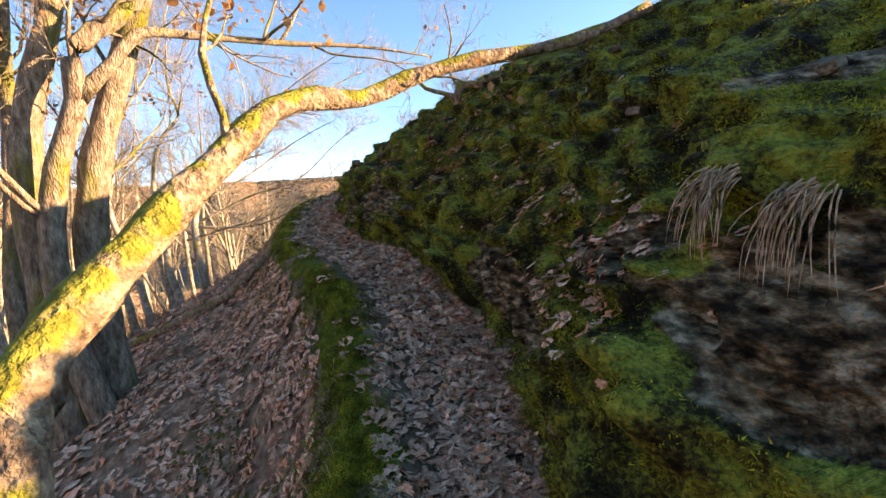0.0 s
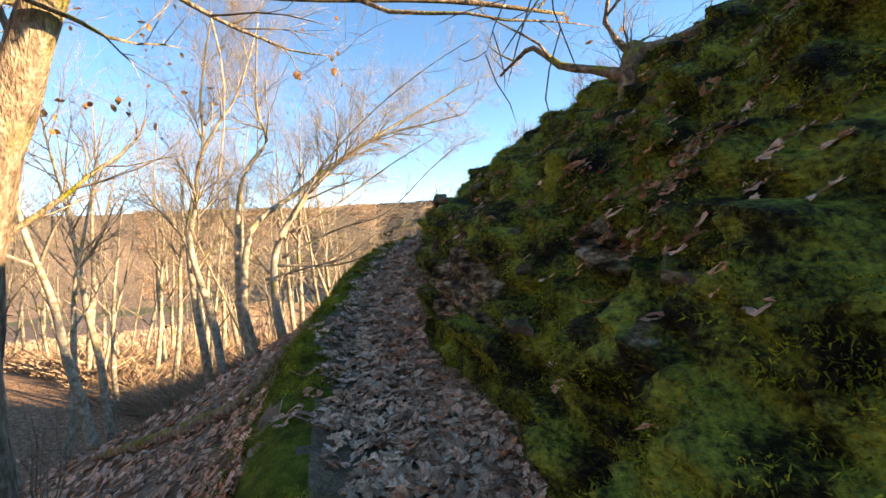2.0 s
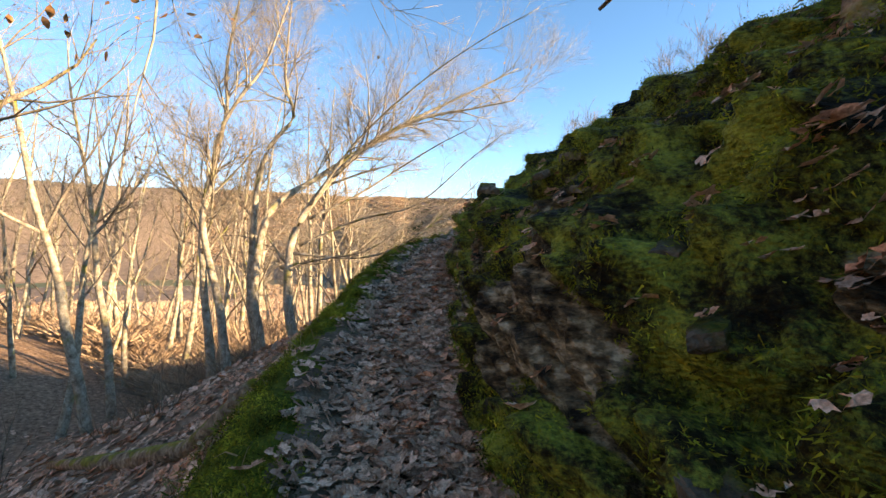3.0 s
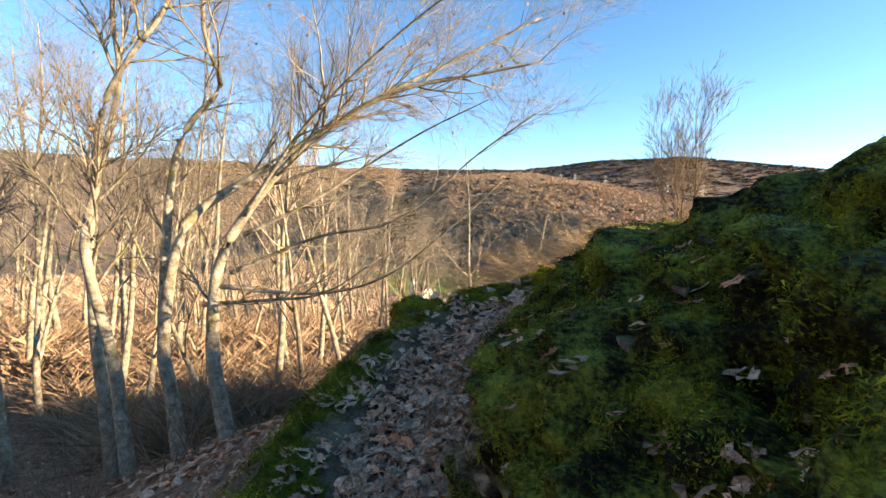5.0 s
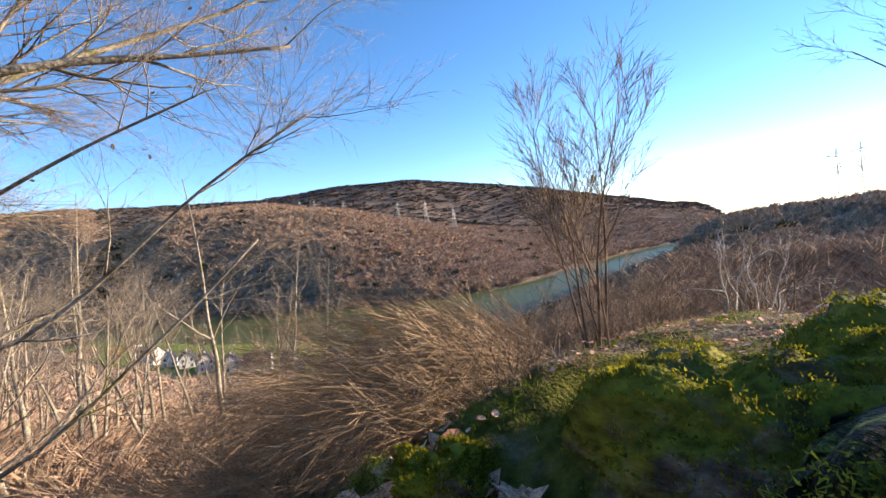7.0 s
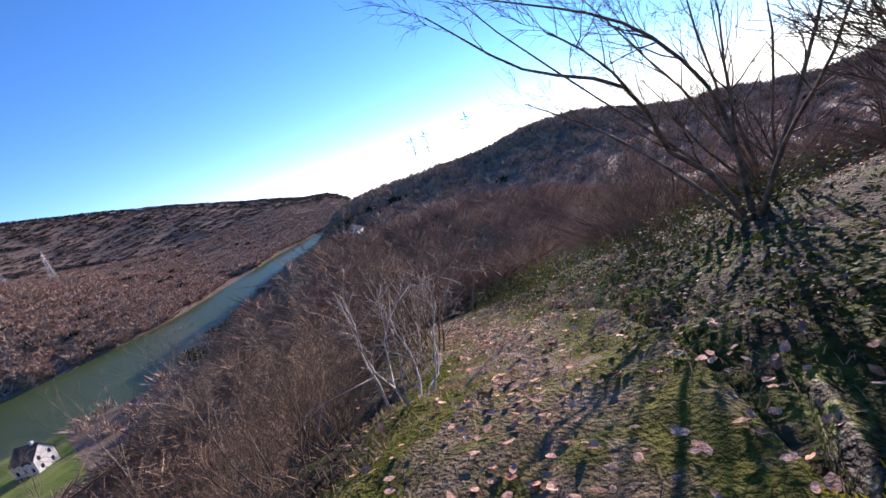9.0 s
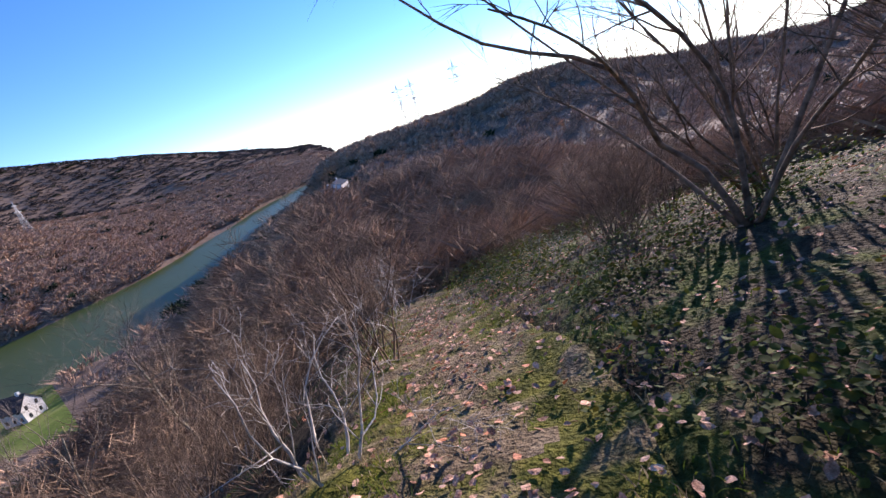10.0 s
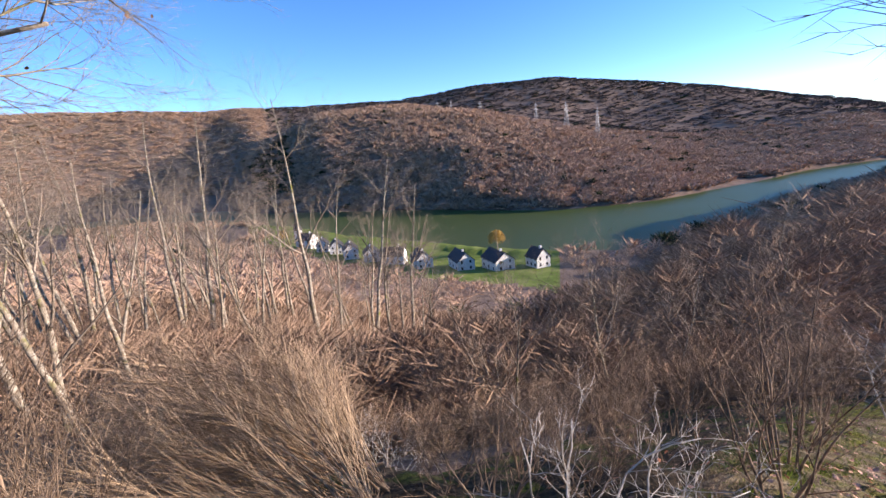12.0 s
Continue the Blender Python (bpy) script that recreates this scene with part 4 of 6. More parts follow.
slope_oaks()


def slope_woods():
    rng = random.Random(21)
    temps = [wood_template(k, h, lab) for k, (h, lab) in enumerate(((9.0, "slender bare beech on the wooded slope"), (11.0, "tall bare oak on the wooded slope"), (7.5, "young bare tree on the wooded slope"), (10.0, "leaning bare beech on the wooded slope"), (6.0, "thin bare sapling on the wooded slope")))]
    places = []
    places += [(-9.5, 8.5), (-11, 11), (-10.5, 14), (-9, 16.5), (-12.5, 9), (-13, 13), (-11.5, 17), (-8.0, 19), (-14, 16), (-8.6, 14.2), (-12, 6.5), (-15, 10.5)]
    while len(places) < 165:
        a, r = radians(rng.uniform(-100, -3)), 9 + 38 * rng.random() ** 0.9
        x, y = -1 + r * math.sin(a), 8 + r * math.cos(a)
        s, d, z = way_frame([x], [y])
        if d[0] > -5.5 or math.hypot(x + 6.8, y - 12) < 2.5 or (math.degrees(a) > -28 and r < 24):
            continue
        if all((x - u) ** 2 + (y - v) ** 2 > 2.0 for u, v in places):
            places.append((x, y))
    for t, (x, y) in zip(temps, places[:5]):
        set_down(t, x, y, 1.0, rng)
    scatter(temps, places[5:], rng, 0.85, 1.35)


slope_woods()



# ---- far woods and thickets: sprays of bare twigs, too many to count ----
def sprays(x, y, z, size, tall, count, width, rng):
    """Crowns of upright twig sprays, each spray one thin pointed blade."""
    m = len(x)
    a = rng.uniform(0, 2 * np.pi, (m, count))
    q = np.sqrt(rng.random((m, count)))
    h = rng.random((m, count)) ** 0.8
    rim = np.sqrt(np.maximum(1 - h * h, 0.05)) * q
    bx, by, bz = rim * np.cos(a), rim * np.sin(a), h * 0.75
    o = rng.normal(0, 0.5, (m, count, 2))
    lx, ly, lz = bx * 0.45 + o[..., 0], by * 0.45 + o[..., 1], rng.uniform(0.1, 0.65, (m, count))
    t = rng.uniform(0, np.pi, (m, count))
    wx, wy = width * np.cos(t), width * np.sin(t)
    k, up = size[:, None], (size * tall)[:, None]
    p = [(bx - wx, by - wy, bz - 0.2), (bx + wx, by + wy, bz - 0.12), (bx + lx, by + ly, bz + lz)]
    v = np.stack([np.stack([x[:, None] + k * u, y[:, None] + k * w, z[:, None] + up * s], -1) for u, w, s in p], 2).reshape(-1, 3)
    return v, np.arange(len(v)).reshape(-1, 3)


def far_woods():
    rng = np.random.default_rng(5)
    xs, ys = [], []
    for n, r0, r1, even, a0, a1 in ((19000, 340, 1000, False, -42, 50), (2500, 340, 900, False, 50, 100), (5400, 45, 420, True, -88, 112), (21000, 900, 2300, True, -48, 50)):
        az = np.radians(rng.uniform(a0, a1, n))
        r = np.sqrt(r0 ** 2 + (r1 ** 2 - r0 ** 2) * rng.random(n)) if even else r0 * (r1 / r0) ** rng.random(n)
        xs.append(CENTRE[0] + r * np.sin(az)), ys.append(CENTRE[1] + r * np.cos(az))
    x, y = np.concatenate(xs), np.concatenate(ys)
    r, deg = np.hypot(x - CENTRE[0], y - CENTRE[1]), np.degrees(np.arctan2(x - CENTRE[0], y - CENTRE[1]))
    rn = by_az(deg, AZ, R_NEAR)
    z = ground_z(x, y)
    meadow = (deg > -24) & (deg < 13) & (r > rn * 0.62) & (r < rn + 20)
    keep = (z > RIVER_Z + 1.2) & ~meadow & ~((np.abs(r - 240) < 24) & (np.abs(deg - 45) < 4.5))
    x, y, z, deg, r = (q[keep] for q in (x, y, z, deg, r))
    m = len(x)
    size = rng.uniform(2.6, 4.2, m) * np.interp(r, [60, 200, 500, 800, 1300, 2000], [0.8, 1.1, 1.4, 1.8, 2.9, 3.6])
    size = size * np.where((np.abs(deg - 45) < 5) & (r > 90) & (r < 225), 0.35, 1.0)
    z = z + np.interp(r, [350, 600, 1000], [0, 0.5, 1.5])
    size = np.where((r > by_az(deg, AZ, R_FAR) + 560) & (deg > -22), size * 0.75, size)
    tall = rng.uniform(0.8, 1.15, m) * np.interp(r, [200, 450, 900], [1.05, 0.85, 0.45])
    u = rng.random(m)
    rf = by_az(deg, AZ, R_FAR)
    # the ridge behind takes the haze-greyed woods colour
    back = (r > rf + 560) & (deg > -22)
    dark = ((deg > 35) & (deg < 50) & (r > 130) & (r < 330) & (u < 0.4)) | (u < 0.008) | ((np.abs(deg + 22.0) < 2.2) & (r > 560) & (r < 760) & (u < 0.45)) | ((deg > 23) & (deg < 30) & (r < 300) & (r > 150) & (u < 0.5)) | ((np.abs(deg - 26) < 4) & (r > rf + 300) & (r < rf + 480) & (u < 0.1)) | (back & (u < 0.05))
    for name, sel, material, label, count, width in (("far_woods", back & ~dark, M_RIDGE, "bare woods on the distant ridge, greyed as by haze", 22, 0.16), ("far_woods", ~dark & ~back, M_WOODS, "bare brown woods covering the far hillsides", 34, 0.13), ("conifers", dark, M_CONIFER, "dark green conifers among the bare woods", 60, 0.2)):
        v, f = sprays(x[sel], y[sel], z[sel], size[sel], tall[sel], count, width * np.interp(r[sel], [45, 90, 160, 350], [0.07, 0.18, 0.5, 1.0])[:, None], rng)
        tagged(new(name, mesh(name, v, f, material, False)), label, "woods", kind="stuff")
    # the thicket that fills the slopes nearer by
    n = 6000
    az = np.radians(rng.uniform(-72, 108, n))
    r = 8.5 + 70 * rng.random(n) ** 1.25
    x, y = 0.3 + r * np.sin(az), 10.2 + r * np.cos(az)
    s, d, zp = way_frame(x, y)
    keep = ((d < -1.6) & (s > S_CORNER - 1.5)) | ((d > 1.9) & (s > S_CORNER + 5)) | (s > S_CORNER + 10)
    x, y, r = x[keep], y[keep], r[keep]
    size = rng.uniform(0.7, 1.25, len(x)) * np.interp(r, [8, 20, 80], [0.75, 1.0, 2.0])
    deg = np.degrees(np.arctan2(x - 0.8, y - 10.1))
    size = size * np.where((np.abs(deg - 35.8) < 3) & (r > 30) & (r < 72), 0.35, 1.0)
    v, f = sprays(x, y, ground_z(x, y), size, rng.uniform(0.7, 1.25, len(x)), 72, 0.0085, rng)
    tagged(new("thicket", mesh("thicket", v, f, M_THICKET, False)), "dense thicket of bare brown twigs covering the slope", "undergrowth", kind="stuff")


far_woods()


# ---- pylons ----
def beam(t, a, b, r):
    t.add([Vector(a), Vector(b)], [r, r], 4)


def pylon_template():
    ob = thing("pylon", "tall lattice steel pylon carrying power lines over the valley", "pylon", "pylons")
    h = 32.0
    for sx, sy in ((1, 1), (1, -1), (-1, 1), (-1, -1)):
        t = Tubes()
        t.add([Vector((sx * 3.2, sy * 3.2, -3)), Vector((sx * 0.9, sy * 0.9, h * 0.62)), Vector((0, 0, h))], [0.22, 0.2, 0.14], 4)
        part("leg", t.mesh("pylon_leg", M_STEEL), ob)
    for z, w in ((h * 0.64, 7.5), (h * 0.82, 5.5)):
        t = Tubes()
        for sy in (-0.6, 0.6):
            beam(t, (0, sy, z), (w, 0, z + 0.4), 0.2)
            beam(t, (0, sy, z), (-w, 0, z + 0.4), 0.2)
            beam(t, (0, sy, z + 1.8), (w, 0, z + 0.4), 0.14)
            beam(t, (0, sy, z + 1.8), (-w, 0, z + 0.4), 0.14)
        part("crossarm", t.mesh("pylon_arm", M_STEEL), ob)
    t = Tubes()
    for i in range(6):
        z0, z1 = h * i / 10, h * (i + 1) / 10
        w0, w1 = 3.2 - 0.37 * i, 3.2 - 0.37 * (i + 1)
        for s in (-1, 1):
            beam(t, (-w0, s * w0, z0), (w1, s * w1, z1), 0.11)
            beam(t, (w0, s * w0, z0), (-w1, s * w1, z1), 0.11)
            beam(t, (s * w0, -w0, z0), (s * w1, w1, z1), 0.11)
            beam(t, (s * w0, w0, z0), (s * w1, -w1, z1), 0.11)
    part("bracing", t.mesh("pylon_bracing", M_STEEL), ob)
    return ob


def far_place(az, r):
    x, y = CENTRE[0] + r * math.sin(radians(az)), CENTRE[1] + r * math.cos(radians(az))
    return x, y, gz(x, y)


def pylons():
    first = pylon_template()
    tops = []
    spots = [(10.4, 800, 1.15, 50), (13.9, 780, 1.2, 50), (17.4, 765, 1.2, 50), (57.6, 372, 1.0, -20), (59.3, 384, 1.0, -20), (64.8, 380, 1.05, -20), (3.7, 900, 0.9, 50), (0.2, 930, 0.8, 50), (-1.5, 950, 0.8, 50)]
    for i, (az, r, k, turn) in enumerate(spots):
        x, y, z = far_place(az, r)
        m = pose(x, y, z, 0, 0, turn) @ Matrix.Scale(k, 4)
        if i == 0:
            first.matrix_world = m
        else:
            copy_thing(first, m)
        tops.append((Vector((x, y, z)), k, turn))
    for a, b in ((3, 2), (5, 1)):
        for h, w in ((20.9, 7.4), (20.9, -7.4), (26.6, 5.4), (26.6, -5.4)):
            ends = []
            for q in (a, b):
                p, k, turn = tops[q]
                ends.append(p + Vector((w * k * math.cos(radians(turn)), w * k * math.sin(radians(turn)), h * k)))
            pts = [ends[0].lerp(ends[1], i / 16) - Vector((0, 0, 60 * (i / 16) * (1 - i / 16))) for i in range(17)]
            t = Tubes()
            t.add(pts, [0.09] * 17, 3)
            ob = new("power_line", t.mesh("power_line", M_CABLE))
            tagged(ob, "thin dark power line sagging between two pylons", "cable", "power lines")


pylons()


# ---- houses along the river ----
def box(v, f, x0, x1, y0, y1, z0, z1):
    b = len(v)
    v += [(x0, y0, z0), (x1, y0, z0), (x1, y1, z0), (x0, y1, z0), (x0, y0, z1), (x1, y0, z1), (x1, y1, z1), (x0, y1, z1)]
    f += [(b, b + 3, b + 2, b + 1), (b + 4, b + 5, b + 6, b + 7), (b, b + 1, b + 5, b + 4), (b + 1, b + 2, b + 6, b + 5), (b + 2, b + 3, b + 7, b + 6), (b + 3, b, b + 4, b + 7)]


def house(x, y, turn, l, w, h, roof_h, label, wall=None, roof=None, spire=0.0, floors=2):
    ob = thing("house", label, "house", "village houses", at=(x, y, gz(x, y)))
    ob.rotation_euler = (0, 0, radians(turn))
    v, f = [], []
    box(v, f, -l / 2, l / 2, -w / 2, w / 2, -2.5, h)
    b = len(v)
    v += [(-l / 2, -w / 2, h), (-l / 2, w / 2, h), (-l / 2, 0, h + roof_h), (l / 2, -w / 2, h), (l / 2, w / 2, h), (l / 2, 0, h + roof_h)]
    f += [(b, b + 2, b + 1), (b + 3, b + 4, b + 5)]
    part("wall", mesh("house_wall", v, f, wall or M_WHITE, False), ob)
    v = []
    e, t = 0.45, 0.25
    for px in (-l / 2 - 0.3, l / 2 + 0.3):
        k = roof_h / (w / 2)
        v += [(px, -w / 2 - e, h - e * k), (px, 0, h + roof_h), (px, w / 2 + e, h - e * k), (px, -w / 2 - e, h - e * k + t), (px, 0, h + roof_h + t), (px, w / 2 + e, h - e * k + t)]
    f = [(0, 1, 7, 6), (1, 2, 8, 7), (3, 9, 10, 4), (4, 10, 11, 5), (0, 3, 4, 1), (1, 4, 5, 2), (6, 7, 10, 9), (7, 8, 11, 10), (0, 6, 9, 3), (2, 5, 11, 8)]
    rf = part("roof", mesh("house_roof", v, f, roof or M_SLATE_ROOF, False), ob)
    v, f = [], []
    box(v, f, l * 0.2, l * 0.2 + 0.9, -0.4, 0.4, h + roof_h - 0.8, h + roof_h + 1.1)
    part("chimney", mesh("chimney", v, f, M_WHITE, False), rf)
    for fl in range(floors):
        for side in (-1, 1):
            for i in range(3):
                v, f = [], []
                cx, cz = -l / 2 + l * (i + 0.5) / 3, 0.9 + fl * 2.7
                box(v, f, cx - 0.5, cx + 0.5, side * w / 2 - 0.06, side * w / 2 + 0.06, cz, cz + 1.3)
                part("window", mesh("window", v, f, M_GLASS_DARK, False), ob)
        for i in range(2):
            v, f = [], []
            cy, cz = -w / 4 + w / 2 * i, 0.9 + fl * 2.7
            box(v, f, l / 2 - 0.06, l / 2 + 0.06, cy - 0.45, cy + 0.45, cz, cz + 1.3)
            part("window", mesh("window", v, f, M_GLASS_DARK, False), ob)
    if spire:
        v, f = [], []
        box(v, f, -l / 2 - 3.5, -l / 2, -1.8, 1.8, -2.5, h + 5)
        part("tower", mesh("tower", v, f, M_WHITE, False), ob)
        v = [(-l / 2 - 3.8, -2.1, h + 5), (-l / 2 + 0.3, -2.1, h + 5), (-l / 2 + 0.3, 2.1, h + 5), (-l / 2 - 3.8, 2.1, h + 5), (-l / 2 - 1.75, 0, h + 5 + spire)]
        part("spire", mesh("spire", v, [(0, 1, 4), (1, 2, 4), (2, 3, 4), (3, 0, 4), (3, 2, 1, 0)], M_SLATE_ROOF, False), ob)
    return ob


house(-96, 284, -35, 14, 7, 5.5, 3.5, "white village church with a slate spire by the river", spire=9)
for _x, _y, _t, _l, _w, _lab in ((-83, 272, -30, 9, 7, "small white village house with a dark slate roof"), (-72, 262, -28, 12, 7.5, "white house with a long slate roof by the river"), (-60, 246, -26, 13, 8, "white gabled house with a dark roof"),
                                 (-47, 237, -30, 11, 8, "white gabled house beside the meadow"), (-34, 228, 40, 12, 8, "pale house with a broad grey roof"), (-19, 217, -24, 13, 8, "grey-roofed house with a white gable"),
                                 (0, 207, -24, 14, 8, "long white house with a dark slate roof"), (16, 200, -20, 14, 9, "large white house with dark roof and dormer side"), (33, 197, -15, 8, 7, "small white house half hidden by bare trees")):
    house(_x, _y, _t - 48, _l, _w, 4.6, 3.6, _lab)
_p = far_place(35.8, 72)
house(_p[0], _p[1], 20, 7, 5, 2.6, 2.2, "pale cottage roof showing among bare shrubs on the spur", floors=1)
for _az, _r, _l, _w, _h, _roof, _lab in ((42.6, 238, 22, 12, 8, M_BLUE_ROOF, "works building with a blue sheet roof on the spur"), (45.6, 245, 14, 10, 9, None, "white works building on the spur"), (44.4, 228, 8, 6, 5, M_ORANGE, "small shed with an orange sheet roof"), (46.9, 250, 14, 9, 8, None, "white house with a pale roof under the wooded hill")):
    _p = far_place(_az, _r)
    house(_p[0], _p[1], 25, _l, _w, _h, 2.0, _lab, roof=_roof, floors=1)


def river_willow(x, y, k, label):
    rng = random.Random(int(x * 7 + y))
    ob = thing("willow_tree", label, "tree", "riverside trees", at=(x, y, gz(x, y)))
    t = Tubes()
    t.add([Vector((0, 0, -1)), Vector((0.3, 0, 2)), Vector((0.2, 0.3, 5))], [0.5, 0.4, 0.25], 7)
    part("trunk", t.mesh("willow_trunk", M_BEECH), ob)
    v, f = [], []
    for _ in range(1500):
        a, e, r = rng.uniform(0, 6.283), rng.uniform(-0.4, 1.5), 4.6 * rng.random() ** 0.4
        p = Vector((r * math.cos(a) * math.cos(e), r * math.sin(a) * math.cos(e), 6.5 + r * math.sin(e) * 1.0))
        q = Vector((rng.uniform(-0.5, 0.5), rng.uniform(-0.5, 0.5), rng.uniform(-1.2, -0.3)))
        s = Vector((rng.uniform(-0.25, 0.25), rng.uniform(-0.25, 0.25), 0.05))
        b = len(v)
        v += [tuple((p - s) * k), tuple((p + s) * k), tuple((p + q) * k)]
        f.append((b, b + 1, b + 2))
    part("crown", mesh("willow_crown", v, f, M_WILLOW, False), ob, "golden drooping twigs")


river_willow(19, 236, 1.0, "golden-yellow willow on the river bank")
river_willow(-118, 300, 0.9, "yellowish willow beside the village church")

# ---- shrubs, birches and brushwood round the viewpoint ----
def shrub_template(name, k, label, height, stems, spread, twig, spec, r0=0.012, group="shrubs on the slope", lift=0.05, category="shrub", bias=(0, 0), wob=0.17):
    rng = random.Random(300 + k)
    ob = thing(name, label, category, group)
    main, crown = Tubes(), Tubes()
    for i in range(stems):
        a = 2 * math.pi * i / stems + rng.uniform(-0.4, 0.4)
        sp = spread * rng.uniform(0.3, 1.2)
        way = Vector((math.cos(a) * sp + bias[0], math.sin(a) * sp + bias[1], 1))
        pts = bend(rng, Vector((0.06 * math.cos(a), 0.06 * math.sin(a), -0.15)), way, height * rng.uniform(0.7, 1.15), 7, wob, lift)
        rad = [max(r0 * rng.uniform(0.7, 1.2) * (1 - 0.85 * j / 7), 0.002) for j in range(8)]
        st = Tubes()
        st.add(pts, rad, 5)
        part("stem", st.mesh(name + "_stem", twig), ob)
        sprout(rng, [crown] * 4, pts, rad, 0, spec)
    part("crown", crown.mesh(name + "_crown", twig), ob, "fine bare twigs")
    return ob


SPEC_SHRUB = [((6, 8), 0.75, 0.6, 0.24, 0.05, 3, 3, 0.15), ((5, 6), 0.38, 0.6, 0.25, 0.03, 2, 3, 0.15), ((3, 4), 0.2, 0.6, 0.25, 0.02, 1, 3, 0.2)]
SPEC_STRAW = [((10, 13), 0.8, 0.35, 0.15, -0.05, 3, 3, 0.1), ((5, 7), 0.45, 0.35, 0.2, -0.05, 2, 3, 0.15)]
SPEC_FAR = [((5, 6), 0.75, 0.6, 0.24, 0.05, 2, 3, 0.15), ((6, 7), 0.38, 0.6, 0.25, 0.03, 1, 3, 0.15)]
SPEC_FAR_STRAW = [((8, 10), 0.8, 0.35, 0.15, -0.05, 2, 3, 0.1), ((4, 6), 0.45, 0.35, 0.2, -0.05, 1, 3, 0.15)]
SPEC_BROOM = [((14, 18), 0.75, 0.3, 0.1, -0.06, 3, 3, 0.1), ((6, 8), 0.4, 0.3, 0.14, -0.05, 2, 3, 0.15)]
SPEC_WHITE = [((4, 6), 0.5, 0.8, 0.28, 0.05, 4, 4, 0.3), ((3, 5), 0.25, 0.8, 0.3, 0.03, 3, 3, 0.2), ((2, 3), 0.12, 0.7, 0.3, 0.02, 2, 3, 0.2)]
SPEC_BIRCH = [((13, 16), 0.5, 0.7, 0.2, 0.2, 5, 3, 0.3), ((5, 7), 0.35, 0.4, 0.18, 0.05, 3, 3, 0.2), ((3, 4), 0.18, 0.4, 0.2, 0.04, 2, 3, 0.2)]


def az_c(x, y):
    return math.degrees(math.atan2(x - 0.8, y - 10.1))


